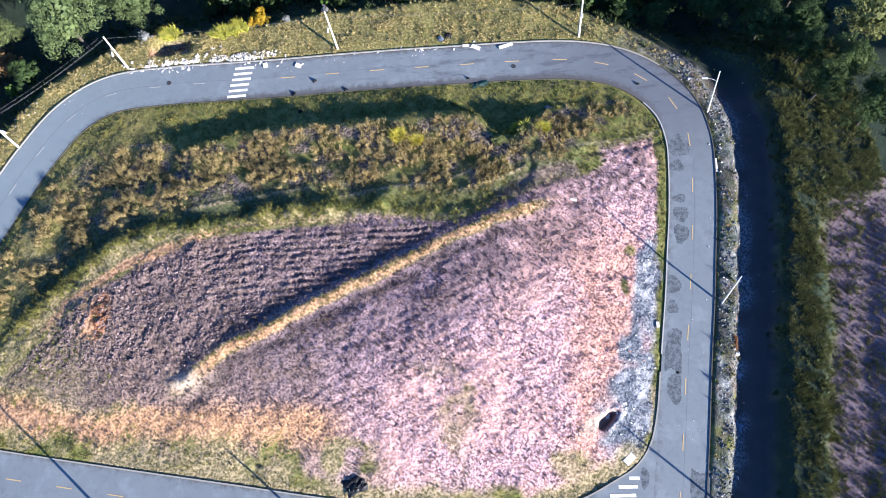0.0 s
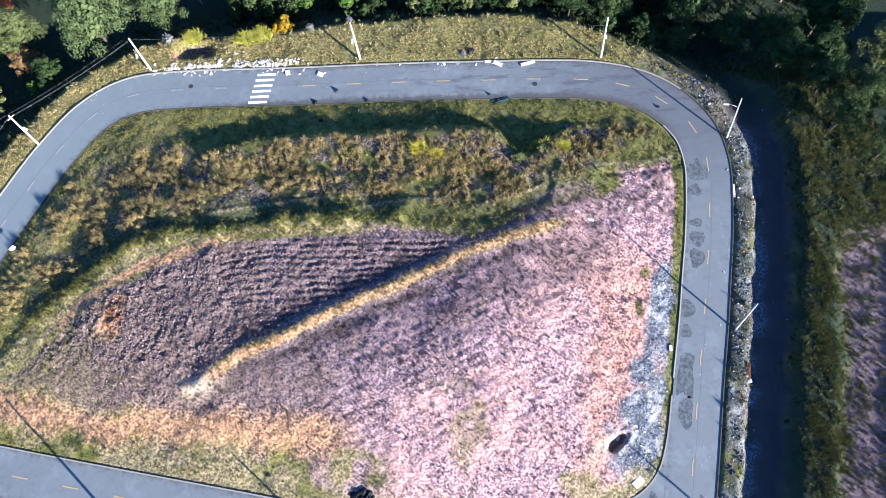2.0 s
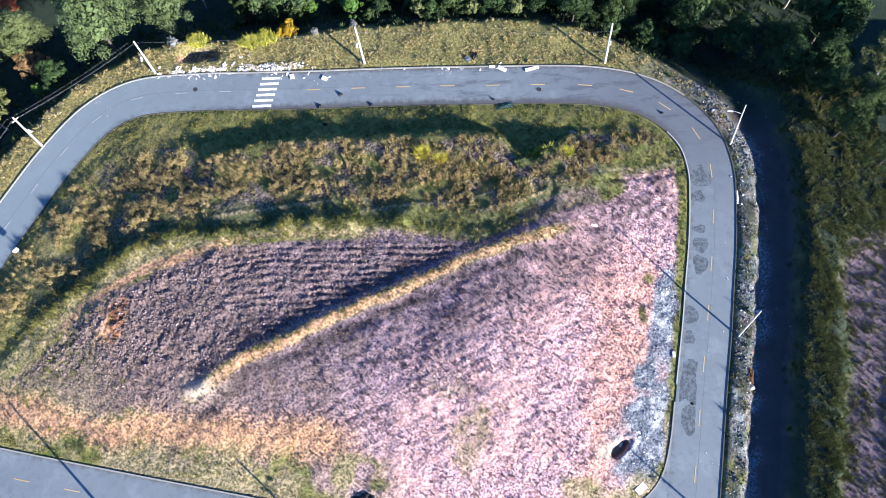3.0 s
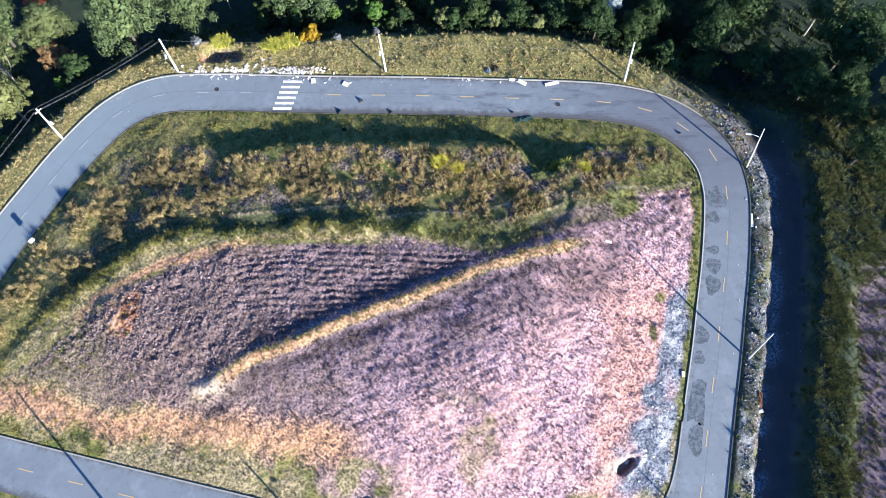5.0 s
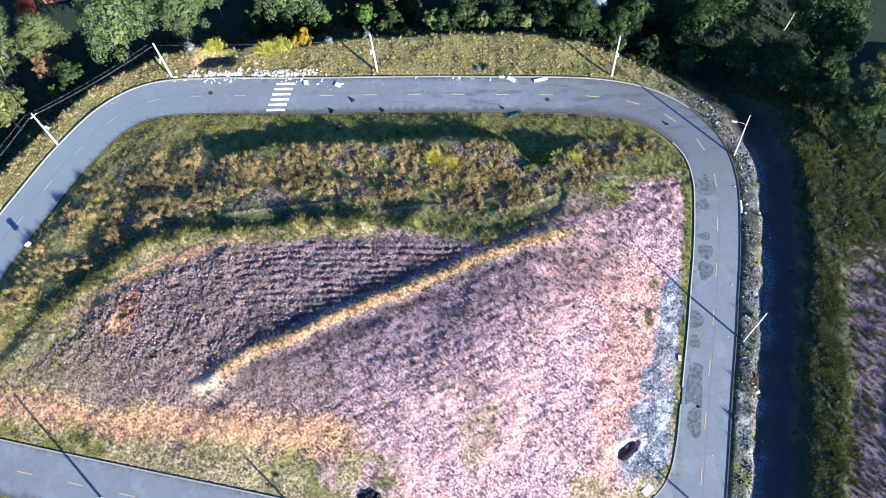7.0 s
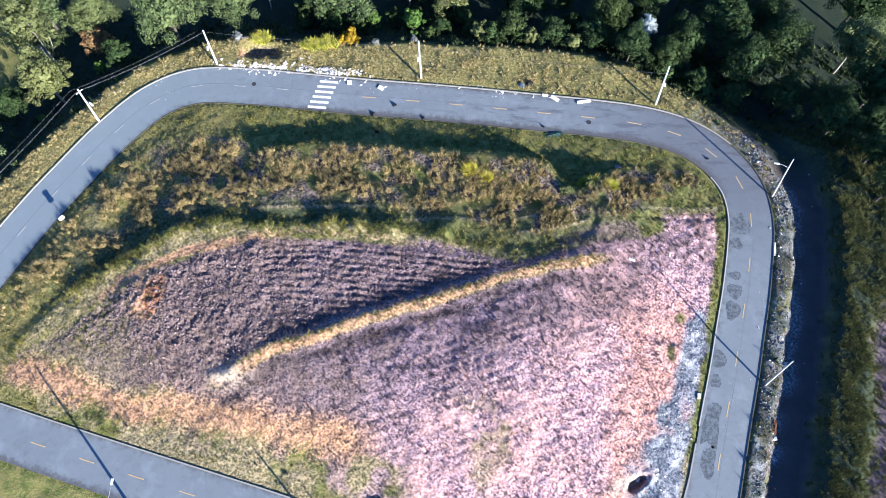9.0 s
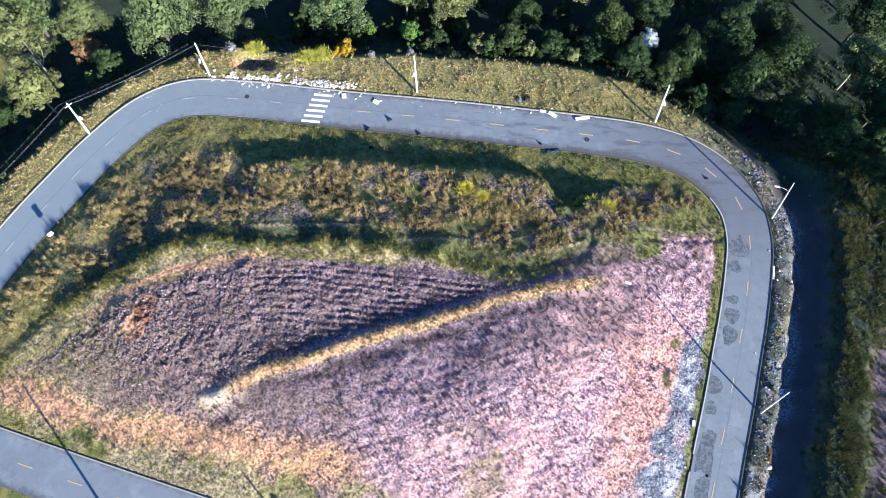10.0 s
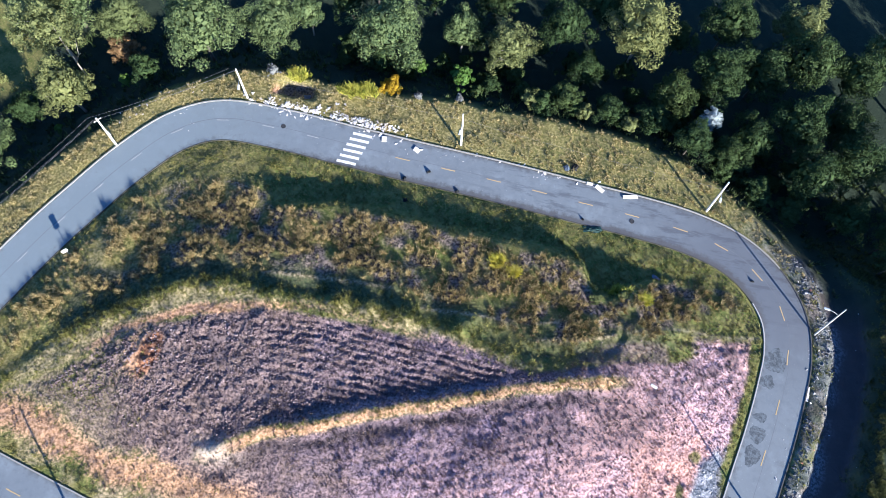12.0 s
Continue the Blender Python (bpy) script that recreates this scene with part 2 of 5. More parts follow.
        ruts, rut_at = side_near(x, y, RUTS)
        rut = inside * ease(rut_at, 0.0, 0.05) * (1 - ease(rut_at, 0.97, 1.0))
        z = z - 0.18 * rut * np.exp(-((ruts + 1.5) / 0.35) ** 2) * ease(x, 20, 24)
        path = np.zeros(x.shape)
        for trail in PATHS:
            off, at = side_near(x, y, trail)
            path = np.maximum(path, inside * ease(at, 0.0, 0.05) * (1 - ease(at, 0.95, 1.0)) * np.exp(-((off + 0.2 * wob) / 0.28) ** 2))
            z = z - 0.22 * inside * ease(at, 0.0, 0.05) * (1 - ease(at, 0.95, 1.0)) * ease(off, 0.0, 0.6) * (1 - ease(off, 0.8, 3.0))
        rough = ease(np.minimum(np.abs(main), np.where(x < 30, np.abs(low), 99)), HALF + 0.2, HALF + 2.0)
        self.between = inside * ease(-rim, 0.2, 1.5) * np.where(berm_at > 0.01, ease(berm, 0.5, 2.0), 1) * ease(d_low, 8, 14) * (1 - ease(x, 3, 9))
        z = z + rough * (0.16 * lumps(x, y, 5.0, 3) + 0.10 * lumps(x, y, 1.7, 4))
        if fine:
            drill = np.sin(2 * np.pi * (berm + 0.35 * lumps(x, y, 5, 15)) / 1.15)
            z = z + inside * ease(-berm, 2, 5) * ease(-rim, 2, 5) * ease(d_low, 6, 10) * 0.05 * drill * (0.5 + 0.5 * lumps(x, y, 3, 16)) * (1 - 0.6 * ease(x, 5, 22))
            rows = np.sin(2 * np.pi * (rim + 0.25 * lumps(x, y, 2.4, 5) + 0.3 * lumps(x, y, 6.0, 55)) / 0.95)
            drilled = 0.2 + 0.8 * ease(x + 0.5 * (y - 30) + 3 * lumps(x, y, 5, 56), -34, -18)
            z = z + self.between * (0.19 * drilled * rows * (0.55 + 0.45 * lumps(x, y, 1.3, 6)) + (0.07 + 0.05 * (1.2 - drilled)) * lumps(x, y, 0.5, 57) + 0.06 * (1.2 - drilled) * lumps(x, y, 1.2, 60))
            self.rows = rows
            z = z + rough * inside * (0.08 * lumps(x, y, 0.75, 7) + 0.06 * lumps(x, y, 0.45, 58))
        pit = np.hypot((0.85 * (x - 19.3) + 0.53 * (y - 6.4)) / 1.7, (-0.53 * (x - 19.3) + 0.85 * (y - 6.4)) / 0.75)
        pit = pit + 0.28 * lumps(x, y, 1.1, 20) + 0.2 * lumps(x, y, 0.6, 21)
        z = z - 0.8 * (1 - ease(pit, 0.45, 1.0)) + 0.3 * np.exp(-((pit - 1.35) / 0.35) ** 2) * ease(x - 0.5 * (y - 6.4), 19.0, 20.2)
        self.z = np.where(self.on_road, -0.12, z)
        # cover
        field = inside * ease(-rim + wob * 0.5, -0.2, 0.6) * ease(d_low + wob * 1.6, 6.5, 8.5) * ease(d_main + wob, 1.6, 2.6)
        low_right = ease(x + wob * 2, -12, -7) * inside * ease(d_main + wob * 0.7, 1.2, 2.0) * ease(d_low + wob * 1.5, 1.5, 3.5) * ease(-high, 0, 1)
        corner = inside * ease(x + wob, 23.5, 25) * (1 - ease(y + wob * 1.6, 42.2, 44.8)) * ease(d_main + wob * 0.7, 1.6, 2.6)
        foot = 0.75 * inside * ease(d_low + wob, 1.5, 3.0) * (1 - ease(d_low, 9, 12)) * ease(x, -42, -30) * ease(lumps(x, y, 2.6, 44) + 0.8 * wob, -0.35, 0.45)
        weedy = np.exp(-(((x - 14.5) / 3.2) ** 2 + ((y - 1.8) / 2.6) ** 2)) + np.exp(-(((x - 26.3) / 1.1) ** 2 + ((y - 28.1) / 1.3) ** 2)) + np.exp(-(((x - 24.6) / 0.5) ** 2 + ((y - 23.2) / 1.3) ** 2)) + 0.46 * np.exp(-(((x - 6.6) / 3.4) ** 2 + ((y - 11.8) / 2.2) ** 2))
        field = np.maximum.reduce([field, low_right, corner, foot]) * (1 - 0.85 * ease(weedy + 0.4 * wob, 0.35, 0.7))
        field = field * (1 - 0.5 * ease(-x + wob * 3, 40, 58))
        self.crest = inside * on_berm * np.exp(-((berm + 0.45 + 0.3 * wob) / 0.8) ** 4)
        field = field * (1 - 0.9 * self.crest)
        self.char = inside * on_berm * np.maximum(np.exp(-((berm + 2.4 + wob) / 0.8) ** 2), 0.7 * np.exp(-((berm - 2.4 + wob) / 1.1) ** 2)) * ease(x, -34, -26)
        self.char = np.maximum(self.char, inside * np.exp(-(((x - 12.3) / 4.0) ** 2 + ((y - 37.6 - 0.2 * (x - 12)) / 1.5) ** 2)))
        clump = ease(lumps(x, y, 9, 8) + 0.4 * wob, 0.45, 0.8) * ease(x, -14, -8) * ease(16 - y, -2, 4)
        bu, bv = 0.95 * (x - 14.0) + 0.31 * (y - 38.3), -0.31 * (x - 14.0) + 0.95 * (y - 38.3)
        burnt = inside * np.exp(-(((bu - 2.0) / 7.5) ** 2 + ((bv + 1.2 * wob) / 2.0) ** 2))
        self.field = np.maximum(field * (1 - 0.6 * clump), 0.6 * ease(burnt + 0.5 * wob, 0.3, 0.8))
        self.char = np.maximum(self.char, burnt)
        self.char = np.maximum(self.char, 0.75 * inside * np.exp(-((berm + 5.0) / 5.0) ** 2) * ease(x, -12, 4) * (1 - ease(x, 19, 25)) * ease(lumps(x, y, 2.0, 22), -1.0, 0.15))
        self.char = np.maximum(self.char, 0.8 * inside * ease(x, 14, 20) * ease(y, 33, 38) * ease(lumps(x, y, 1.3, 48) + 0.5 * wob, -0.1, 0.5))
        self.char = np.maximum(self.char, 0.8 * inside * ease(x, 19, 24) * ease(y, 32, 38) * ease(0.45 * np.sin(2 * np.pi * (y - 0.6 * x + 1.6 * wob) / 2.0) + 1.2 * lumps(x, y, 0.9, 61), -0.4, 0.6))
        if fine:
            # furrow troughs painted darker, as shade lying in the rows
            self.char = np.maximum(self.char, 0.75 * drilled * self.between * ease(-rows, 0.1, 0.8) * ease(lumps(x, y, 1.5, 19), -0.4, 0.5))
        u = x - 0.9 * (y - 14) + lumps(x, y, 7, 9) * 3
        self.pink = (ease(u, -26, 10) - 0.3 * ease(y, 24, 34) * (1 - ease(x, 9, 17))).clip(0, 1)
        self.orange = inside * np.maximum.reduce([
            on_berm * np.exp(-((berm + 0.55 + 0.5 * wob) / 0.85) ** 2) * (0.80 + 0.15 * (1 - ease(x, -24, -6))),
            1.0 * np.exp(-((rim - 0.5 + 0.6 * wob) / 0.9) ** 2) * (1 - 0.6 * ease(x, -38, -24)) * (1 - ease(x, -4, 3)) * ease(x, -58, -49),
            0.95 * np.exp(-((strip + 1.3 * wob) / (2.6 + 0.9 * ease(x, -40, -24))) ** 2) * (1 - ease(strip_at, 0.80, 1.0)),
            np.exp(-(((x + 46) / 2.2) ** 2 + ((y - 26) / 3.4) ** 2)) * 1.1,
            0.0 * x])
        self.salmon = inside * ease(d_main + wob, 2.6, 5.0) * (1 - ease(d_main + wob * 2.4, 8.5, 15.0)) * ease(x, 12, 17) * (1 - ease(y + wob * 3, 27, 35)) * ease(d_low, 3, 6)
        self.brown = inside * np.maximum(ease(-x + 4 * lumps(x, y, 4, 42), 5, 34), 0.55 * self.between)
        self.pale = 0.3 * rut * np.exp(-((ruts + 0.15 * wob) / 0.22) ** 2) + inside * on_berm * np.exp(-(((x + 34.2) / 3.0) ** 2 + ((y - 16.5) / 1.3) ** 2))
        ash_in = inside * ease(d_main + wob * 0.8, 1.0, 1.8) * (1 - ease(d_main + wob * 2.2 - np.interp(y, (2, 8, 13, 18, 24, 29), (6.4, 7.6, 6.4, 5.2, 3.9, 2.6)), -1.0, 0.8)) * ease(x, 15, 18) * (1 - ease(y + wob * 4, 27, 31)) * ease(y, 1, 4)
        ash_out = (main > 0) * share * ease(d_out, 0.4, 0.8) * (1 - ease(d_out + wob * 1.1, 3.0, 4.6)) * 0.8
        self.ash = np.maximum(ash_in * ease(lumps(x, y, 2.6, 17) + 0.6 * wob, -1.1, -0.2), ash_out * ease(lumps(x, y, 1.8, 18) + 0.5 * wob, -1.0, 0.0))
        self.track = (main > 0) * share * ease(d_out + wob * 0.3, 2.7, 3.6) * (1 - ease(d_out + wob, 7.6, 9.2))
        self.grit = (main > 0) * share * ease(d_out + wob * 0.4, 2.6, 3.4) * (1 - ease(d_out + wob, 3.8, 5.6)) * ease(lumps(x, y, 2.2, 41) + 0.5 * wob, -0.5, 0.5)
        self.bare = (main > 0) * share * ease(d_out + wob * 1.6, 13.0, 15.4) * (1 - ease(y + 3 * wob, 30, 36))
        self.rust = inside * ease(np.exp(-(((x + 44.6 - 0.15 * (y - 26)) / 1.5) ** 2 + ((y - 26.2) / 3.6) ** 2)) + 0.35 * wob, 0.35, 0.7)
        self.straw = (main > 0) * (1 - share) * (1 - ease(d_out - verge, -0.8, 0.6)) * (1 - 0.35 * ease(x, -20, 10))
        self.straw = np.maximum(self.straw, 0.8 * inside * (1 - ease(x, -44, -36)) * (1 - ease(d_main + 2 * wob, 14, 21)) * (0.8 + 0.3 * wob).clip(0, 1))
        self.tan = 0.85 * inside * (1 - ease(d_low, 8, 12)) * ease(lumps(x, y, 3.2, 43) + 0.8 * wob, -1.0, 0.1) * ease(x, -70, -48)
        self.tan = np.maximum(self.tan, 0.9 * path)
        self.tan = np.maximum(self.tan, 0.65 * inside * ease(rim + 0.4 * wob, -0.2, 0.5) * (1 - ease(high + 0.5 * wob, -0.4, 0.9)) * (1 - ease(x, 2, 8)))
        band = inside * ease(-edge, -0.3, 0.6) * ease(high + wob, 2.6, 5.4) * (1 - self.field) * ease(d_main, 1.0, 3.0) * ease(x, -64, -40)
        self.thatch_shade = np.maximum(band * ease(lumps(x, y, 1.7, 46) + 0.5 * wob, -0.4, 0.5), 0.8 * (main > 0) * share * ease(d_out, 0.1, 0.4) * (1 - ease(d_out + wob, 2.6, 3.8)) * ease(lumps(x, y, 1.0, 47) + 0.6 * lumps(x, y, 3.5, 59), -0.4, 0.5))
        self.pale = np.maximum(self.pale, 1.3 * np.exp(-(((x - 17.6) / 1.5) ** 2 + ((y - 6.2 - 0.4 * (x - 17.6)) / 0.7) ** 2)).clip(0, 0.77))
        self.ash = self.ash * ease(pit, 1.0, 1.2)
        # pit floor painted dark, standing in for the shade inside it
        self.char = np.maximum(self.char, 0.9 * (1 - ease(pit, 0.8, 1.1)))
        self.share, self.d_out = share, d_out
        bank = (main > 0) * share * ease(d_out, 7.6, 8.8) * (1 - self.bare)
        hollow = np.exp(-(((x + 37.3) / 2.6) ** 4 + ((y - 68.9 + 0.3 * wob) / 1.25) ** 4))
        self.z = self.z - 1.9 * hollow
        # the verge hollow is coloured dark too, for the shade in it
        self.thatch_shade = np.maximum(self.thatch_shade, ease(hollow, 0.3, 0.7))
        self.orange = np.maximum(self.orange, 1.1 * np.exp(-(((x + 40.3) / 0.9) ** 2 + ((y - 68.0) / 1.0) ** 2)))
        # wood floor coloured near black, painting in the deep shade under trees
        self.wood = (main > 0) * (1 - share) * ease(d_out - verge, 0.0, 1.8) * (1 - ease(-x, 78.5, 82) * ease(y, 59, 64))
        # same dark on bank and strip; past the outer bend it paints in shade
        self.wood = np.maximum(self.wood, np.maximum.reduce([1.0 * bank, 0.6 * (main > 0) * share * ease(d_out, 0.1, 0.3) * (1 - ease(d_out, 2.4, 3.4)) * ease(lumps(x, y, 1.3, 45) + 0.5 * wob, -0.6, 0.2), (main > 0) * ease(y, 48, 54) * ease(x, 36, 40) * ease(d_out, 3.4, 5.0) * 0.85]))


# ---- ground ----
def asphalt():
    n = Nodes("asphalt", 0.75)
    p = n.where()
    big, mid, fine = n.noise(p, 0.12), n.noise(p, 0.9, 5), n.noise(p, 14, 3)
    c = n.mix(big, (0.136, 0.158, 0.176), (0.184, 0.206, 0.223))
    c = n.mix(n.ramp(n.noise(p, 0.35, 4, 0.6), 0.50, 0.68, 0, 0.5), c, (0.22, 0.252, 0.272))
    c = n.mix(n.ramp(mid, 0.45, 0.75, 0, 0.5), c, (0.115, 0.132, 0.15))
    c = n.mix(n.ramp(n.noise(n.stretch(p, (0.25, 0.25, 1)), 1.0, 6, 0.75), 0.56, 0.72, 0, 0.45), c, (0.10, 0.105, 0.115))
    c = n.mix(n.ramp(n.noise(p, 5.0, 2), 0.70, 0.76, 0, 0.7), c, (0.42, 0.42, 0.42))
    c = n.mix(n.ramp(fine, 0.55, 0.8, 0, 0.35), c, (0.30, 0.30, 0.31))
    at = n.t.nodes.new("ShaderNodeSeparateXYZ")
    n.put(at.inputs[0], p)
    # darker asphalt round the outer bend; paler and bluer on the western arc
    ragged = n.math("MULTIPLY", n.math("SUBTRACT", mid, 0.5), 8.0)
    bend_dark = n.math("MULTIPLY", n.ramp(n.math("ADD", at.outputs[0], ragged), 8, 30), n.ramp(n.math("ADD", at.outputs[1], ragged), 34, 50))
    c = n.mix(n.math("MULTIPLY", bend_dark, 0.8), c, n.mix(mid, (0.075, 0.082, 0.10), (0.125, 0.135, 0.155)))
    streaks = n.ramp(n.noise(n.stretch(p, (0.16, 0.8, 1), 8), 1.1, 7, 0.72), 0.50, 0.62)
    washed = n.math("MULTIPLY", n.ramp(at.outputs[0], -16, 2), n.ramp(at.outputs[1], 44, 54))
    c = n.mix(n.math("MULTIPLY", n.math("MULTIPLY", streaks, washed), 0.6), c, (0.065, 0.07, 0.085))
    west_pale = n.ramp(n.math("ADD", at.outputs[0], ragged), -60, -26, 0.6, 0.0)
    west_pale = n.math("MULTIPLY", west_pale, n.ramp(at.outputs[1], 18, 32))
    c = n.mix(west_pale, c, n.mix(mid, (0.16, 0.205, 0.222), (0.21, 0.252, 0.268)))
    grime = n.ramp(n.math("ADD", n.attr("grime"), n.math("MULTIPLY", n.math("SUBTRACT", n.noise(p, 1.1, 6, 0.7), 0.5), 1.6)), 0.2, 0.85)
    c = n.mix(n.math("MULTIPLY", grime, 0.85), c, n.mix(fine, (0.045, 0.045, 0.05), (0.10, 0.095, 0.095)))
    return n.done(c, fine, 0.4, 0.01)


def earth():
    n = Nodes("earth_and_turf", 0.95)
    p = n.where()
    big, mid, fine, dust = n.noise(p, 0.10, 3), n.noise(p, 0.55, 5), n.noise(p, 3.0, 4), n.noise(p, 9.0, 3)
    turf = n.mix(n.ramp(mid, 0.35, 0.65), (0.085, 0.110, 0.027), (0.195, 0.182, 0.06))
    turf = n.mix(n.ramp(fine, 0.45, 0.7, 0, 0.7), turf, (0.24, 0.205, 0.085))
    turf = n.mix(n.math("MULTIPLY", n.attr("straw"), 0.8), turf, n.mix(n.ramp(fine, 0.4, 0.65), (0.15, 0.128, 0.045), (0.37, 0.305, 0.13)))
    turf = n.mix(n.math("MULTIPLY", n.attr("lush_shade"), 0.85), turf, n.mix(n.ramp(fine, 0.4, 0.65), (0.052, 0.068, 0.036), (0.115, 0.122, 0.062)))
    grey = n.mix(n.ramp(fine, 0.38, 0.62), (0.084, 0.058, 0.070), (0.30, 0.215, 0.26))
    grey = n.mix(n.ramp(dust, 0.5, 0.7, 0, 0.6), grey, (0.49, 0.375, 0.395))
    grey = n.mix(n.ramp(n.noise(p, 0.22, 3), 0.48, 0.66, 0, 0.5), grey, n.mix(fine, (0.13, 0.085, 0.06), (0.34, 0.24, 0.18)))
    rose = n.mix(n.ramp(fine, 0.40, 0.58), (0.225, 0.124, 0.126), (0.585, 0.395, 0.42))
    rose = n.mix(n.ramp(big, 0.45, 0.6, 0, 0.45), rose, (0.58, 0.34, 0.28))
    rose = n.mix(n.math("MULTIPLY", n.attr("salmon"), n.ramp(mid, 0.25, 0.55, 0.45, 0.95)), rose, n.mix(n.ramp(fine, 0.38, 0.6), (0.25, 0.122, 0.09), (0.66, 0.375, 0.30)))
    rose = n.mix(n.ramp(dust, 0.58, 0.70, 0, 0.6), rose, (0.84, 0.68, 0.69))
    soil = n.mix(n.attr("pink"), grey, rose)
    soil = n.mix(n.math("MULTIPLY", n.attr("brown"), 0.8), soil, n.mix(n.ramp(fine, 0.36, 0.62), (0.058, 0.041, 0.036), (0.25, 0.180, 0.142)))
    # burnt ground, plus the shade painted into furrows and pit
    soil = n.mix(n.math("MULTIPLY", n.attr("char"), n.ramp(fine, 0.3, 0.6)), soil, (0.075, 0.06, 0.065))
    clay = n.mix(n.ramp(fine, 0.35, 0.65), (0.27, 0.145, 0.075), (0.56, 0.34, 0.20))
    ash = n.mix(n.ramp(fine, 0.40, 0.65), (0.075, 0.085, 0.105), (0.24, 0.255, 0.29))
    ash = n.mix(n.ramp(n.noise(p, 0.34, 6, 0.7), 0.49, 0.60, 0, 0.9), ash, n.mix(n.ramp(dust, 0.42, 0.6), (0.26, 0.27, 0.29), (0.58, 0.57, 0.57)))
    turf = n.mix(n.attr("tan"), turf, n.mix(n.ramp(fine, 0.38, 0.62), (0.13, 0.108, 0.055), (0.41, 0.325, 0.20)))
    c = n.mix(n.attr("field"), turf, soil)
    c = n.mix(n.ramp(n.math("ADD", n.attr("orange"), n.math("MULTIPLY", n.math("SUBTRACT", fine, 0.5), 1.5)), 0.25, 0.95), c, clay)
    c = n.mix(n.attr("rust"), c, n.mix(n.ramp(fine, 0.4, 0.62), (0.09, 0.042, 0.028), (0.34, 0.165, 0.09)))
    c = n.mix(n.math("MULTIPLY", n.attr("pale"), n.ramp(fine, 0.25, 0.55, 0.3, 1.0)), c, (0.54, 0.44, 0.34))
    c = n.mix(n.attr("ash"), c, ash)
    c = n.mix(n.attr("thatch_shade"), c, n.mix(n.ramp(fine, 0.4, 0.62), (0.06, 0.050, 0.044), (0.24, 0.19, 0.155)))
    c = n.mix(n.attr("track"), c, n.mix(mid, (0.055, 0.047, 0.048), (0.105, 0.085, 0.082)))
    c = n.mix(n.attr("grit"), c, n.mix(n.ramp(fine, 0.4, 0.6), (0.07, 0.075, 0.085), (0.24, 0.245, 0.26)))
    c = n.mix(n.attr("bare"), c, n.mix(fine, (0.085, 0.066, 0.075), (0.22, 0.17, 0.19)))
    # dark floor colour carries the shade that the trees leave out
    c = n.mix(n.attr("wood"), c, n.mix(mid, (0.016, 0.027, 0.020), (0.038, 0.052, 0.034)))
    h = n.math("ADD", n.math("MULTIPLY", fine, 0.7), n.math("MULTIPLY", dust, 0.3))
    n.out.inputs["Specular IOR Level"].default_value = 0.15
    return n.done(c, h, 1.0, 0.22)


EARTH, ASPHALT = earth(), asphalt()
KERB = plain("old_concrete", (0.31, 0.295, 0.26), 0.9, 0.25, 1.5)
WHITE_PAINT = plain("worn_white_paint", (0.75, 0.74, 0.70), 0.8, 0.12, 3.0)
YELLOW_PAINT = plain("worn_yellow_paint", (0.52, 0.37, 0.17), 0.8, 0.2, 3.0)


def mesh(name, verts, faces, material, smooth=False):
    me = bpy.data.meshes.new(name)
    me.from_pydata([tuple(v) for v in verts], [], faces)
    me.materials.append(material)
    if smooth:
        me.polygons.foreach_set("use_smooth", [True] * len(me.polygons))
    return me


def axis(bands, far):
    """Even steps in bands of (lo, hi, step), then growing ones out to far."""
    a = np.concatenate([np.linspace(lo, hi, int(round((hi - lo) / step)), endpoint=False) for lo, hi, step in bands])
    lo, hi, s = bands[0][0], bands[-1][1], 0.5
    left, right = [lo], [hi]
    while right[-1] < far:
        s *= 1.35
        left.append(left[-1] - s)
        right.append(right[-1] + s)
    return np.array(left[:0:-1] + list(a) + right)


gx = axis([(-78, -60, 0.45), (-60, 36, 0.21), (36, 64, 0.45)], 2500)
gy = axis([(-12, 5, 0.45), (5, 48, 0.21), (48, 80, 0.4)], 2500)
GX, GY = np.meshgrid(gx, gy)
ground_plan = Plan(GX.ravel(), GY.ravel())
gz = ground_plan.z
nx, ny = len(gx), len(gy)
idx = np.arange(nx * ny).reshape(ny, nx)
quads = np.stack([idx[:-1, :-1], idx[:-1, 1:], idx[1:, 1:], idx[1:, :-1]], -1).reshape(-1, 4)
me = bpy.data.meshes.new("ground")
me.vertices.add(nx * ny)
me.vertices.foreach_set("co", np.stack([GX.ravel(), GY.ravel(), gz], 1).ravel())
me.loops.add(quads.size)
me.loops.foreach_set("vertex_index", quads.ravel())
me.polygons.add(len(quads))
me.polygons.foreach_set("loop_start", np.arange(0, quads.size, 4))
me.update(calc_edges=True)
me.polygons.foreach_set("use_smooth", [True] * len(quads))
me.materials.append(EARTH)
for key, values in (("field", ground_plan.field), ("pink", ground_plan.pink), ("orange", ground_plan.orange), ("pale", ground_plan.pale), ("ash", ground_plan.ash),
                    ("track", ground_plan.track), ("char", ground_plan.char), ("rust", ground_plan.rust), ("straw", ground_plan.straw), ("lush_shade", ground_plan.lush_shade), ("bare", ground_plan.bare), ("wood", ground_plan.wood), ("grit", ground_plan.grit), ("tan", ground_plan.tan), ("thatch_shade", ground_plan.thatch_shade), ("salmon", ground_plan.salmon), ("brown", ground_plan.brown)):
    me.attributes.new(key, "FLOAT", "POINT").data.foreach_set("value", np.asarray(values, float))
tagged(new("ground", me), "terraced vacant lot of bare pink soil and dry grass", "ground", kind="structure")


# ---- roads, kerbs, markings ----
def normals(line):
    d = np.gradient(line, axis=0)
    d /= np.hypot(*d.T)[:, None]
    return np.stack([-d[:, 1], d[:, 0]], 1)


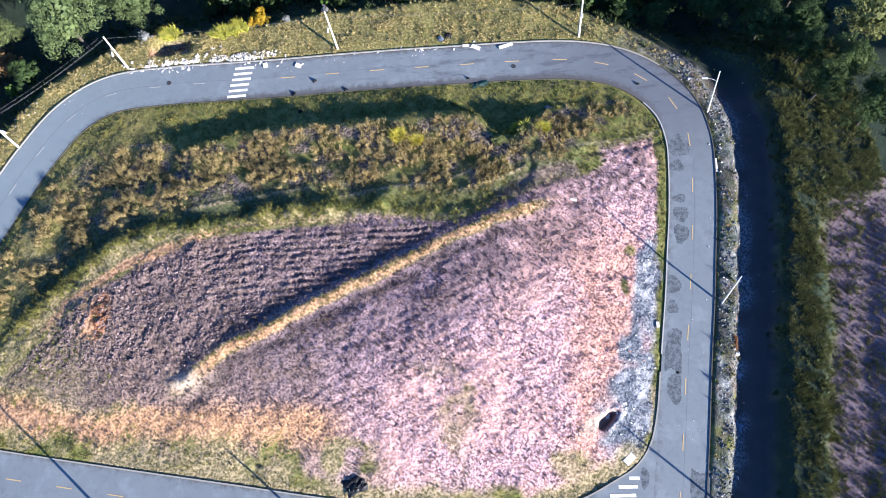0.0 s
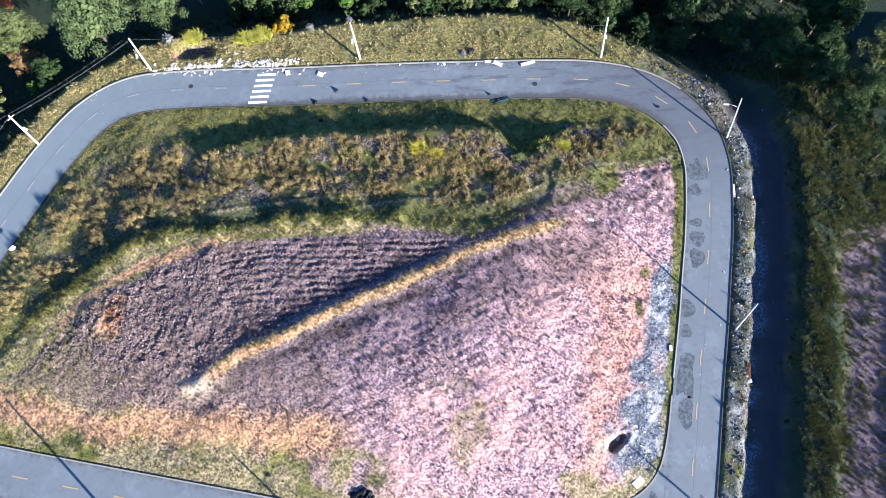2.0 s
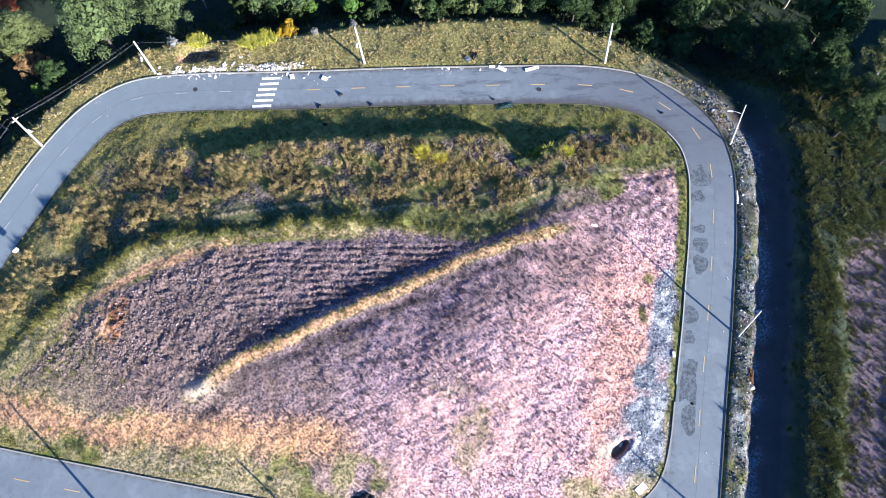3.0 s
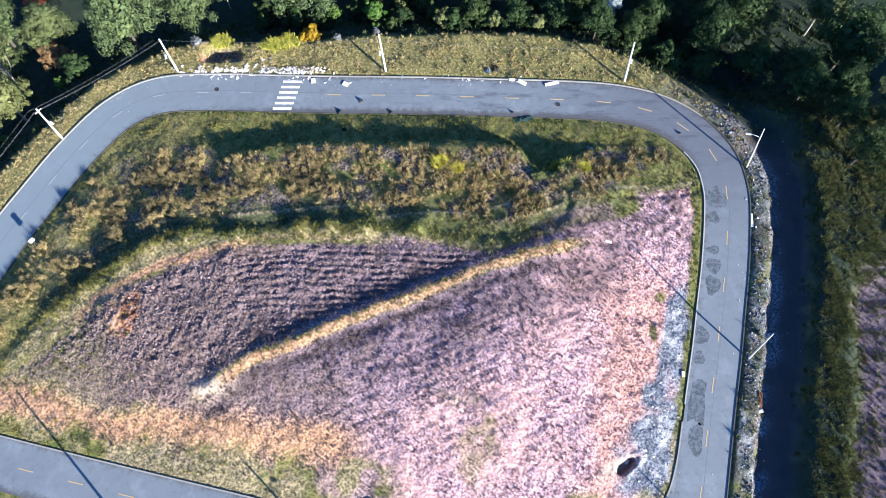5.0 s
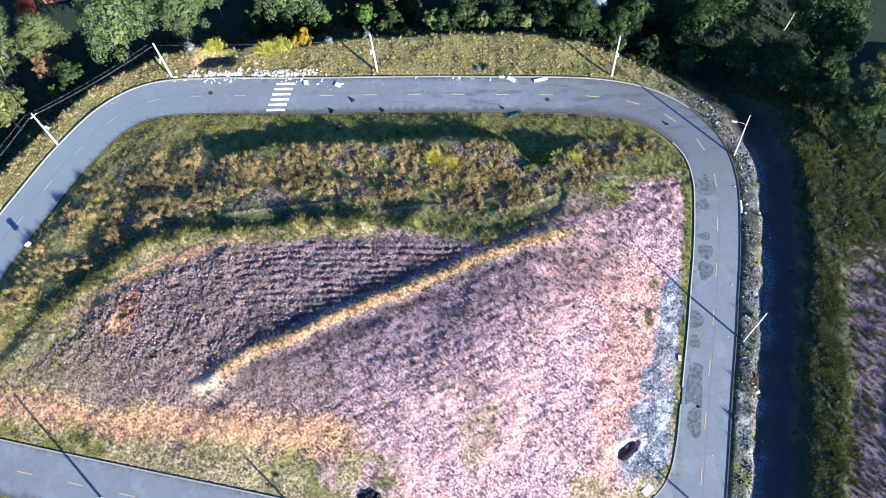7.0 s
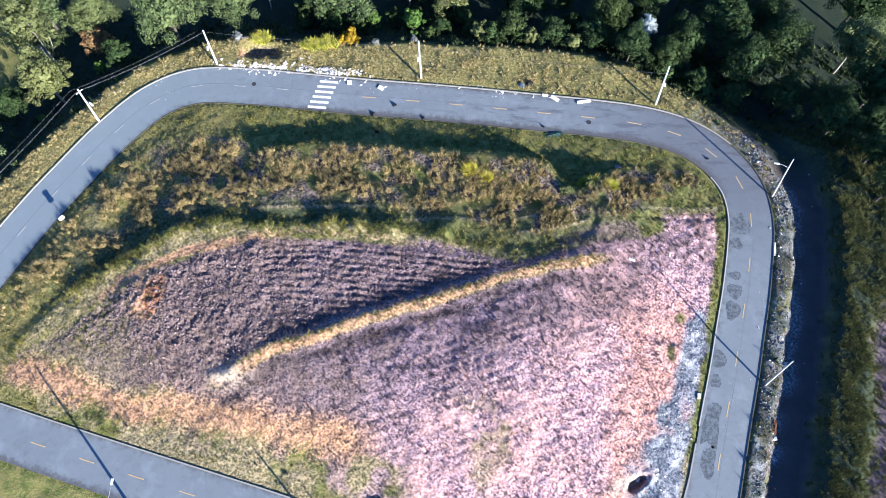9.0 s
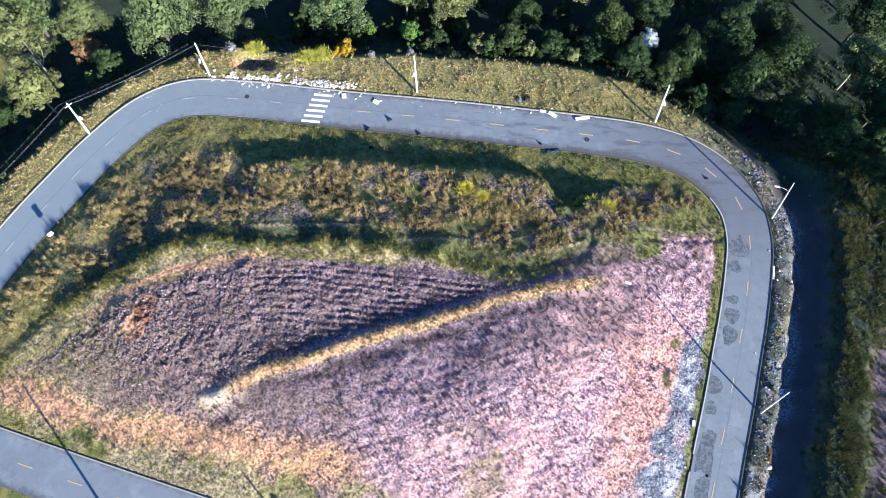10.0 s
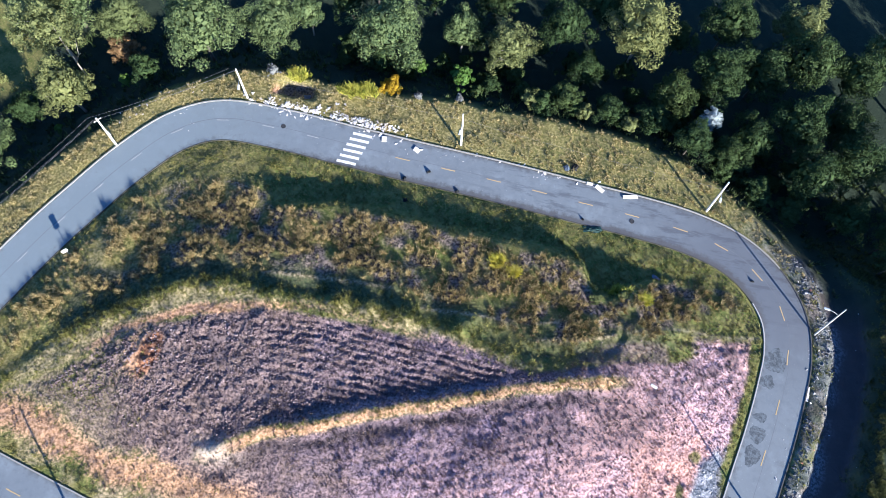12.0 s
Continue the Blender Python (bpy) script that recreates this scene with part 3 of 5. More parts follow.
def ribbon(line, offsets, z):
    """A strip along a line: rows of points at the offsets to its left, at heights z."""
    nrm = normals(line)
    rows = [np.c_[line + nrm * o, np.full(len(line), h)] for o, h in zip(offsets, z)]
    k, n = len(rows), len(line)
    verts = np.stack(rows, 1).reshape(-1, 3)
    faces = [(i * k + j + 1, i * k + j, (i + 1) * k + j, (i + 1) * k + j + 1) for i in range(n - 1) for j in range(k - 1)]
    return verts, faces


def road(name, line, label, lift=0.0):
    """Asphalt strip; its point attribute "grime" says how much dirt has washed towards the edges."""
    at = (-HALF - 0.02, -HALF + 0.3, -HALF + 0.8, -1.6, 0, 1.6, HALF - 0.8, HALF - 0.3, HALF + 0.02)
    v, f = ribbon(line, at, (lift + 0.03,) * 9)
    me = mesh(name, v, f, ASPHALT, True)
    wash = (0.8 if lift else 0.45) + (0.0 if lift else 0.55) * ease(line[:, 1], 46, 54) * ease(line[:, 0], -40, -20)
    share = np.array((1.0, 0.85, 0.45, 0.05, 0.0, 0.05, 0.25, 0.5, 0.8))
    me.attributes.new("grime", "FLOAT", "POINT").data.foreach_set("value", (wash[:, None] * share[None]).ravel())
    return tagged(new(name, me), label, "road", kind="structure")


def kerb(line, offset, label, width=0.18, height=0.14):
    a, b = offset, offset + width * np.sign(offset)
    v, f = ribbon(line, (a, a, b, b), (-0.1, height, height, -0.1)) if offset < 0 else ribbon(line, (b, b, a, a), (-0.1, height, height, -0.1))
    f = [tuple(reversed(q)) for q in f] if offset < 0 else f
    return tagged(new("kerb", mesh("kerb", v, f, KERB)), label, "kerb", kind="structure")


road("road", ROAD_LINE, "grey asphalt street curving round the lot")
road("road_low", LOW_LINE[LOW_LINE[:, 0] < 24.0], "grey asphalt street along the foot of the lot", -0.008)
LIME = plain("limewashed_concrete", (0.42, 0.405, 0.37), 0.9, 0.25, 1.5)
# soiled kerb, coloured darker so its top joins the shadow line beside it
DIRTY = plain("soil_and_shadow_concrete", (0.075, 0.072, 0.07), 0.95, 0.4, 1.5)
turn = int(np.argmin(np.hypot(ROAD_LINE[:, 0] - 33.3, ROAD_LINE[:, 1] - 53.4)))
kerb(ROAD_LINE[: turn + 1], HALF, "pale concrete kerb along the outer side of the street")
kerb(ROAD_LINE[turn:], HALF, "concrete kerb under dirt and litter, darkened to join its shadow line", 0.14, 0.13).data.materials[0] = DIRTY
top_in = ROAD_LINE[(ROAD_LINE[:, 1] > 12.4) & (ROAD_LINE[:, 0] > -90)]
bend = int(np.argmin(np.hypot(top_in[:, 0] - 34.5, top_in[:, 1] - 51.5)))
kerb(top_in[: bend + 1], -HALF, "low concrete kerb overgrown by turf", 0.14, 0.05).data.materials[0] = plain("mossy_concrete", (0.075, 0.072, 0.05), 0.95, 0.4, 1.5)
inner = top_in[bend:]
kerb(inner, -HALF, "pale limewashed concrete kerb along the lot", 0.15).data.materials[0] = LIME
kerb(LOW_LINE[LOW_LINE[:, 0] < 7.0], HALF, "pale concrete kerb along the lot's foot")
corner = C_CORNER
kerb(corner, 0.02, "rounded concrete kerb at the street corner")
fan = [(24.5, -7.0, 0.026)] + [(px, py, 0.026) for px, py in corner] 
tagged(new("road_corner", mesh("road_corner", fan, [(0, i + 1, i) for i in range(1, len(fan) - 1)], ASPHALT)), "grey asphalt at the street corner", "road", kind="structure")
SEAM = plain("tar_seam", (0.145, 0.155, 0.17), 0.8, 0.3, 1.0)
v, f = ribbon(ROAD_LINE + normals(ROAD_LINE) * 0.28, (-0.035, 0.035), (0.0335, 0.0335))
tagged(new("road_seam", mesh("road_seam", v, f, SEAM)), "thin dark seam along the middle of the street", "road", kind="structure")


def part(name, data, parent, label="", at=None):
    ob = new(name, data)
    ob.parent = parent
    if at is not None:
        ob.matrix_basis = at
    return tagged(ob, label) if label else ob


def empty(name, place, label, category, group="", turn=0.0):
    ob = new(name)
    ob.matrix_basis = pose(*place, 0, 0, turn)
    return tagged(ob, label, category, group)


def finish(bm, name, material, smooth=False):
    me = bpy.data.meshes.new(name)
    bm.normal_update()
    bm.to_mesh(me)
    bm.free()
    me.materials.append(material)
    if smooth:
        me.polygons.foreach_set("use_smooth", [True] * len(me.polygons))
    return me


def tube(bm, points, radii, sides=7):
    """A tapered round limb along points."""
    rings = []
    pts = [Vector(p) for p in points]
    for i, p in enumerate(pts):
        d = (pts[min(i + 1, len(pts) - 1)] - pts[max(i - 1, 0)]).normalized()
        a = d.orthogonal().normalized()
        b = d.cross(a)
        rings.append([bm.verts.new(p + (a * math.cos(t) + b * math.sin(t)) * radii[i]) for t in (2 * math.pi * k / sides for k in range(sides))])
    for r, s in zip(rings, rings[1:]):
        for k in range(sides):
            bm.faces.new((r[k], r[(k + 1) % sides], s[(k + 1) % sides], s[k]))
    bm.faces.new(rings[0][::-1])
    bm.faces.new(rings[-1])


def box(bm, sx, sy, sz, m=Matrix(), bevel=0.0):
    made = bmesh.ops.create_cube(bm, size=1.0, matrix=m @ Matrix.Diagonal((sx, sy, sz, 1)))
    if bevel:
        bmesh.ops.bevel(bm, geom=list({e for v in made["verts"] for e in v.link_edges}), offset=bevel, segments=1, affect="EDGES")


GRID_Z = gz.reshape(ny, nx)


def height_at(x, y):
    """The height of the ground sheet, or of the road."""
    i, j = min(max(int(np.searchsorted(gx, x)) - 1, 0), nx - 2), min(max(int(np.searchsorted(gy, y)) - 1, 0), ny - 2)
    s, t = (x - gx[i]) / (gx[i + 1] - gx[i]), (y - gy[j]) / (gy[j + 1] - gy[j])
    z = (GRID_Z[j, i] * (1 - s) + GRID_Z[j, i + 1] * s) * (1 - t) + (GRID_Z[j + 1, i] * (1 - s) + GRID_Z[j + 1, i + 1] * s) * t
    return 0.03 if abs(z + 0.12) < 1e-4 else float(z)


# ---- road markings ----
def slab_mesh(name, length, width, material, thick=0.012, rag=0.0):
    bm = bmesh.new()
    n = 8
    top = []
    for s in (-1, 1):
        top.append([(length * (i / n - 0.5), s * width / 2 + (random.uniform(-rag, rag))) for i in range(n + 1)])
    ring = top[0] + top[1][::-1]
    up = [bm.verts.new((x, y, thick)) for x, y in ring]
    dn = [bm.verts.new((x, y, 0)) for x, y in ring]
    bm.faces.new(up)
    for i in range(len(ring)):
        j = (i + 1) % len(ring)
        bm.faces.new((dn[i], dn[j], up[j], up[i]))
    return finish(bm, name, material)


def along(line, far):
    d = np.r_[0, np.cumsum(np.hypot(*np.diff(line, axis=0).T))]
    x, y = np.interp(far, d, line[:, 0]), np.interp(far, d, line[:, 1])
    x2, y2 = np.interp(far + 0.5, d, line[:, 0]), np.interp(far + 0.5, d, line[:, 1])
    return x, y, math.degrees(math.atan2(y2 - y, x2 - x))


def nearest(line, x, y):
    d = np.r_[0, np.cumsum(np.hypot(*np.diff(line, axis=0).T))]
    return float(d[np.argmin(np.hypot(line[:, 0] - x, line[:, 1] - y))])


FADED_PAINT = plain("faded_paint", (0.36, 0.36, 0.35), 0.8, 0.25, 3.0)
dash = slab_mesh("lane_dash", 2.1, 0.12, YELLOW_PAINT, 0.012, 0.015)
pale_dash = slab_mesh("lane_dash", 1.8, 0.10, FADED_PAINT, 0.012, 0.015)


def dashes(line, starts, material_mesh, label, lift):
    for s in starts:
        x, y, a = along(line, s)
        ob = new("lane_dash", material_mesh)
        ob.matrix_basis = pose(x, y, lift, 0, 0, a)
        tagged(ob, label, "road marking", "lane dashes")


s0 = nearest(ROAD_LINE, -19.2, 61)
dashes(ROAD_LINE, [s0 + 6.75 * k for k in range(0, 6)], dash, "worn orange-yellow lane dash on the asphalt", 0.032)
s1 = nearest(ROAD_LINE, 37.7, 43.4)
dashes(ROAD_LINE, [s1 + 6.95 * k for k in range(9)] + [s1 - 6.1 * k for k in range(1, 6) if s1 - 6.1 * k > s0 + 6.75 * 5 + 5.0], dash, "worn orange-yellow lane dash on the asphalt", 0.032)
dashes(ROAD_LINE, [s0 - 13.5 - 6.75 * k for k in range(0, 8)], pale_dash, "faded pale lane dash on the asphalt", 0.032)
dashes(LOW_LINE, [6 + 6.9 * k for k in range(0, 16)], dash, "worn orange-yellow lane dash on the asphalt", 0.024)


def crossing(stripes, length, width, label):
    mesh_ = slab_mesh("stripe", length, width, WHITE_PAINT, 0.012, 0.02)
    for x, y, a, z in stripes:
        ob = new("crossing_stripe", mesh_)
        ob.matrix_basis = pose(x, y, z, 0, 0, a)
        tagged(ob, label, "road marking", "crossing stripes")


crossing([(-26.4 - 0.26 * (k - 1.5) * -1 * -1 - 0.0, 63.35 - 0.93 * k, -1.5, 0.032) for k in range(6)], 2.85, 0.42, "worn white stripe of a zebra crossing on the street")
for k in range(6):
    long = min(1.25 + 1.1 * k, 3.2)
    crossing([(22.25 - 0.38 * k - long / 2, -0.85 - 0.97 * k + 0.04 * long, -4.5, 0.036)], long, 0.42, "worn white stripe of a zebra crossing at the corner")

# dark mended places in the asphalt
def crumbling():
    n = Nodes("crumbling_asphalt", 0.9)
    p = n.where()
    worn = n.ramp(n.math("ADD", n.noise(p, 1.6, 5, 0.7), n.math("MULTIPLY", n.noise(p, 9.0, 3), 0.4)), 0.55, 0.85)
    c = n.mix(worn, (0.055, 0.064, 0.074), (0.135, 0.155, 0.172))
    return n.done(c, n.noise(p, 12, 3), 0.6, 0.02)


PATCH = crumbling()
DARK = plain("dark_stain", (0.035, 0.036, 0.04), 0.9, 0.4, 2.0)


def blotch(name, x, y, rx, ry, turn, material, label, category, z=0.055, seed=1, squarish=0.0):
    r = random.Random(seed)
    bm = bmesh.new()
    ring = []
    for k in range(40):
        t = 2 * math.pi * k / 40
        c, s = math.cos(t), math.sin(t)
        q = 1.0 / max(abs(c), abs(s)) if squarish else 1.0
        q = 1 + squarish * (q - 1)
        q *= 1 + r.uniform(-0.10, 0.10) * (1 - 0.5 * squarish) + 0.12 * math.sin(3 * t + seed)
        ring.append(bm.verts.new((rx * c * q, ry * s * q, 0.004)))
    low = [bm.verts.new((v.co.x, v.co.y, -0.02)) for v in ring]
    bm.faces.new(ring)
    for i in range(40):
        j = (i + 1) % 40
        bm.faces.new((low[i], low[j], ring[j], ring[i]))
    ob = new(name, finish(bm, name, material))
    ob.matrix_basis = pose(x, y, z, 0, 0, turn)
    return tagged(ob, label, category)


for k, (x, y, rx, ry, a, sq) in enumerate([(35.7, 42.7, 1.5, 1.6, -10, 0), (34.8, 39.7, 1.0, 0.9, 0, 0), (34.2, 34.9, 0.9, 0.6, 0, 0), (34.0, 32.6, 1.0, 1.1, -12, 0.2), (33.5, 29.8, 1.0, 1.4, -12, 0.1),
                                           (31.1, 22.9, 0.9, 1.2, -12, 0.3), (30.4, 19.9, 0.7, 0.9, -12, 0.2), (29.4, 14.2, 1.0, 2.7, -13, 0.9), (28.6, 9.5, 0.9, 2.0, -13, 0.2)]):
    blotch("asphalt_patch", x, y, rx, ry, a, PATCH, "dark crumbling patch in the asphalt", "road patch", 0.031, k + 3, sq)
blotch("asphalt_patch", 29.5, -3.7, 1.45, 3.0, -13, PATCH, "dark square patch in the asphalt", "road patch", 0.031, 12, 1.0)
blotch("asphalt_patch", 22.9, -0.9, 0.5, 1.3, -10, PATCH, "dark oily patch in the asphalt", "road patch", 0.028, 14, 0.1)


def manhole(x, y):
    bm = bmesh.new()
    bmesh.ops.create_cone(bm, cap_ends=True, segments=20, radius1=0.28, radius2=0.27, depth=0.03)
    ob = empty("manhole", (x, y, 0.032), "round dark iron manhole cover in the asphalt", "manhole cover")
    part("lid", finish(bm, "lid", DARK), ob)
    bm = bmesh.new()
    tube(bm, [(0.31 * math.cos(t), 0.31 * math.sin(t), 0) for t in np.linspace(0, 2 * math.pi, 21)], [0.05] * 21, 5)
    part("rim", finish(bm, "rim", DARK), ob)


manhole(-37.6, 62.3)
manhole(14.3, 58.4)

# ---- lamp posts ----
CONCRETE = plain("pale_concrete", (0.72, 0.69, 0.62), 0.85, 0.12, 2.0)
METAL = plain("grey_metal", (0.45, 0.46, 0.48), 0.45, 0.1, 4.0, 0.6)
LAMP_GLASS = plain("lamp_cover", (0.75, 0.76, 0.74), 0.3, 0.05)
WIRE = plain("dark_cable", (0.20, 0.20, 0.21), 0.6, 0.1)


def post_meshes(tall, foot=0.20, head_r=0.12, material=CONCRETE):
    bm = bmesh.new()
    n = 7
    tube(bm, [(0, 0, -0.5 + (tall + 0.5) * k / n) for k in range(n + 1)], [foot + (head_r - foot) * k / n for k in range(n + 1)], 8)
    shaft = finish(bm, "shaft", material, True)
    bm = bmesh.new()
    tube(bm, [(0, 0, 0), (0.4, 0, 0.25), (0.9, 0, 0.4), (1.3, 0, 0.42)], [0.04, 0.04, 0.035, 0.035], 6)
    arm = finish(bm, "arm", METAL, True)
    bm = bmesh.new()
    box(bm, 0.75, 0.30, 0.16, Matrix.Translation((1.55, 0, 0.42)), 0.05)
    head = finish(bm, "lamp_head", LAMP_GLASS)
    bm = bmesh.new()
    box(bm, 0.10, 1.1, 0.10, Matrix.Translation((0, 0, 0)), 0.02)
    bar = finish(bm, "crossarm", CONCRETE)
    return shaft, arm, head, bar


SHAFT, ARM, HEAD, BAR = post_meshes(8.6, 0.19, 0.11)
SLIM = post_meshes(8.6, 0.14, 0.08, plain("weathered_concrete", (0.55, 0.53, 0.49), 0.85, 0.15, 2.0))[0]


def lamp_post(x, y, turn, arm_at=5.6, lamp=True, crossarm=False, lean=(0.0, 0.0), reach=1.0, shaft=SHAFT, label="pale concrete lamp post with a short arm over the street"):
    z = height_at(x, y)
    ob = empty("lamp_post", (x, y, z), label, "lamp post", "lamp posts", turn)
    tip = Vector((0, 0, 1)).rotation_difference(Vector((*lean, 1))).to_matrix().to_4x4()
    ob.matrix_basis = Matrix.Translation((x, y, z)) @ tip @ Matrix.Rotation(radians(turn), 4, "Z")
    part("shaft", shaft, ob)
    if lamp:
        a = part("arm", ARM, ob, "thin grey metal arm", pose(0.1, 0, arm_at) @ Matrix.Diagonal((reach, 1, 1, 1)))
        part("lamp_head", HEAD, a, "pale lamp head", Matrix.Diagonal((1 / reach, 1, 1, 1)) @ Matrix.Translation((1.35 * (reach - 1), 0, 0)))
    if crossarm:
        part("crossarm", BAR, ob, "", pose(0, 0, 8.0, 0, 0, 0))
    return ob, z


POSTS = [(-60.2, 54.4, -35, 0.10, 0.0), (-44.0, 65.7, -75, 0.06, -0.03), (-11.7, 64.9, -92, -0.02, 0.05), (24.6, 62.2, -100, -0.04, 0.10), (40.7, 47.4, 165, -0.07, 0.18), (36.75, 19.7, 170, -0.01, 0.16)]
for x, y, a, lx, ly in POSTS:
    lamp_post(x, y, a, 6.1 if y > 50 else 6.7, abs(y - 20) > 1, x < -55, (lx, ly), shaft=SLIM if x > 30 else SHAFT)
# posts along the low street and at the corner, whose shadows reach the lot; one holds its lamp over the street
lamp_post(-42.6, -0.8, 90, 8.2, reach=2.3, label="pale concrete lamp post with a long arm over the street")
for x, y, a in [(-13.2, -8.3, 90), (40.8, -14.4, 160)]:
    lamp_post(x, y, a)


def cable(a, b, sag, label):
    bm = bmesh.new()
    a, b = Vector(a), Vector(b)
    pts = [a.lerp(b, t) - Vector((0, 0, 4 * sag * t * (1 - t))) for t in np.linspace(0, 1, 13)]
    tube(bm, pts, [0.009] * 13, 4)
    tagged(new("cable", finish(bm, "cable", WIRE)), label, "cable", "overhead cables")


line_posts = [(-74, 30.5)] + [(x, y) for x, y, *_ in POSTS[:4]]
for (ax, ay), (bx, by) in zip(line_posts, line_posts[1:]):
    for off, up in ((-0.55, 8.0), (0.0, 7.6), (0.5, 8.0)) if ax < -55 else ((0.0, 7.9),):
        cable((ax + off, ay, height_at(ax, ay) + up), (bx + off, by, height_at(bx, by) + up), 0.5, "thin overhead cable between the lamp posts")


# ---- vegetation ----
def leafy(name, dark, light, warm):
    n = Nodes(name, 0.75)
    p = n.where()
    f = n.math("ADD", n.math("MULTIPLY", n.noise(p, 0.55, 4, 0.65), 1.5), n.math("MULTIPLY", n.island(), 0.35))
    c = n.mix(n.ramp(f, 0.55, 1.3), dark, light)
    c = n.mix(n.ramp(n.random(), 0.3, 1.0, 0, 0.5), c, warm)
    n.out.inputs["Specular IOR Level"].default_value = 0.15
    n.thin(c, 0.3)
    return n.done(c)


def bladed(name, a, b, c, scale=0.35):
    n = Nodes(name, 0.85)
    p = n.where()
    col = n.mix(n.ramp(n.noise(p, scale, 3), 0.40, 0.60), a, b)
    col = n.mix(n.ramp(n.noise(p, scale * 5, 2), 0.50, 0.72, 0, 0.6), col, c)
    col = n.mix(n.ramp(n.island(), 0.4, 1.0, 0, 0.6), col, c)
    n.out.inputs["Specular IOR Level"].default_value = 0.2
    n.thin(col, 0.12)
    return n.done(col)


BARK = plain("bark", (0.085, 0.072, 0.058), 0.9, 0.3, 3.0)
PALE_BARK = plain("pale_bark", (0.30, 0.28, 0.24), 0.9, 0.3, 3.0)
LEAVES = [leafy("leaves_dull_green", (0.048, 0.080, 0.036), (0.185, 0.240, 0.095), (0.185, 0.20, 0.075)),
          # deep green, lowered further to colour in the shade on right-hand trees
          leafy("leaves_deep_green_shaded", (0.020, 0.040, 0.016), (0.066, 0.105, 0.036), (0.085, 0.112, 0.036)),
          leafy("leaves_olive", (0.070, 0.088, 0.034), (0.245, 0.265, 0.10), (0.23, 0.235, 0.08)),
          leafy("leaves_silver", (0.22, 0.28, 0.31), (0.55, 0.62, 0.66), (0.35, 0.40, 0.42)),
          leafy("leaves_rust", (0.15, 0.085, 0.04), (0.38, 0.24, 0.12), (0.25, 0.17, 0.08)),
          leafy("leaves_yellow_green", (0.14, 0.16, 0.015), (0.46, 0.44, 0.05), (0.36, 0.37, 0.04)),
          leafy("leaves_golden", (0.24, 0.15, 0.01), (0.60, 0.42, 0.03), (0.45, 0.30, 0.03)),
          leafy("leaves_bright_green", (0.05, 0.105, 0.016), (0.125, 0.215, 0.05), (0.13, 0.20, 0.045)),
          leafy("twigs_grey", (0.14, 0.14, 0.13), (0.32, 0.33, 0.32), (0.2, 0.2, 0.2)),
          leafy("leaves_lime_yellow", (0.34, 0.33, 0.02), (0.80, 0.75, 0.10), (0.70, 0.66, 0.08))]


def quads_mesh(name, centre, u, v, material):
    """Many small four-cornered leaves, each with a centre and two half sides."""
    co = np.stack([centre - u * 0.5 - v, centre + u - v * 0.2, centre + u * 0.4 + v, centre - u + v * 0.3], 1).reshape(-1, 3)
    n = len(centre)
    me = bpy.data.meshes.new(name)
    me.vertices.add(4 * n)
    me.vertices.foreach_set("co", co.ravel())
    me.loops.add(4 * n)
    me.loops.foreach_set("vertex_index", np.arange(4 * n))
    me.polygons.add(n)
    me.polygons.foreach_set("loop_start", np.arange(0, 4 * n, 4))
    me.update(calc_edges=True)
    me.materials.append(material)
    return me


def unit(r, n):
    d = r.normal(size=(n, 3))
    return d / np.linalg.norm(d, axis=1)[:, None]


def crown_mesh(seed, wide, tall, base, clumps, leaves, size, material):
    """Leaf clumps on an uneven shell, with gaps."""
    r = np.random.default_rng(seed)
    d = unit(r, clumps)
    d[:, 2] = np.abs(d[:, 2]) * 1.2 - 0.35
    reach = r.uniform(0.5, 1.0, clumps) ** 0.7 * (1 + 0.22 * np.sin(3 * np.arctan2(d[:, 1], d[:, 0]) + seed) + 0.12 * np.sin(5 * np.arctan2(d[:, 1], d[:, 0]) + 2 * seed))
    mid = d * reach[:, None] * (wide / 2.2, wide / 2.2, tall / 2.2) + (0, 0, base + tall * 0.45)
    big = r.uniform(0.6, 1.3, clumps) * wide * 0.105
    which = np.repeat(np.arange(clumps), leaves)
    out = unit(r, len(which))
    c = mid[which] + out * (big[which] * r.uniform(0.3, 1.0, len(which)) ** 0.5)[:, None] * (1, 1, 0.75)
    # leaves lie roughly along the clump's skin
    tilt = out + 0.4 * unit(r, len(which))
    u = np.cross(tilt, unit(r, len(which)))
    u /= np.linalg.norm(u, axis=1)[:, None] + 1e-6
    v = np.cross(tilt, u)
    v /= np.linalg.norm(v, axis=1)[:, None] + 1e-6
    s = (r.uniform(0.6, 1.3, len(which)) * size)[:, None]
    u, v = u * s, v * s * 0.6
    # larger leaves close the inside of the crown
    n = clumps * 7
    di = unit(r, n)
    ci = di * r.uniform(0.25, 0.72, n)[:, None] * (wide / 2.2, wide / 2.2, tall / 2.2) + (0, 0, base + tall * 0.45)
    ui = np.cross(di, unit(r, n))
    ui /= np.linalg.norm(ui, axis=1)[:, None] + 1e-6
    vi = np.cross(di, ui)
    si = (r.uniform(0.7, 1.3, n) * size * 2.6)[:, None]
    c, u, v = np.r_[c, ci], np.r_[u, ui * si], np.r_[v, vi * si * 0.7]
    return quads_mesh("crown", c, u, v, material), mid


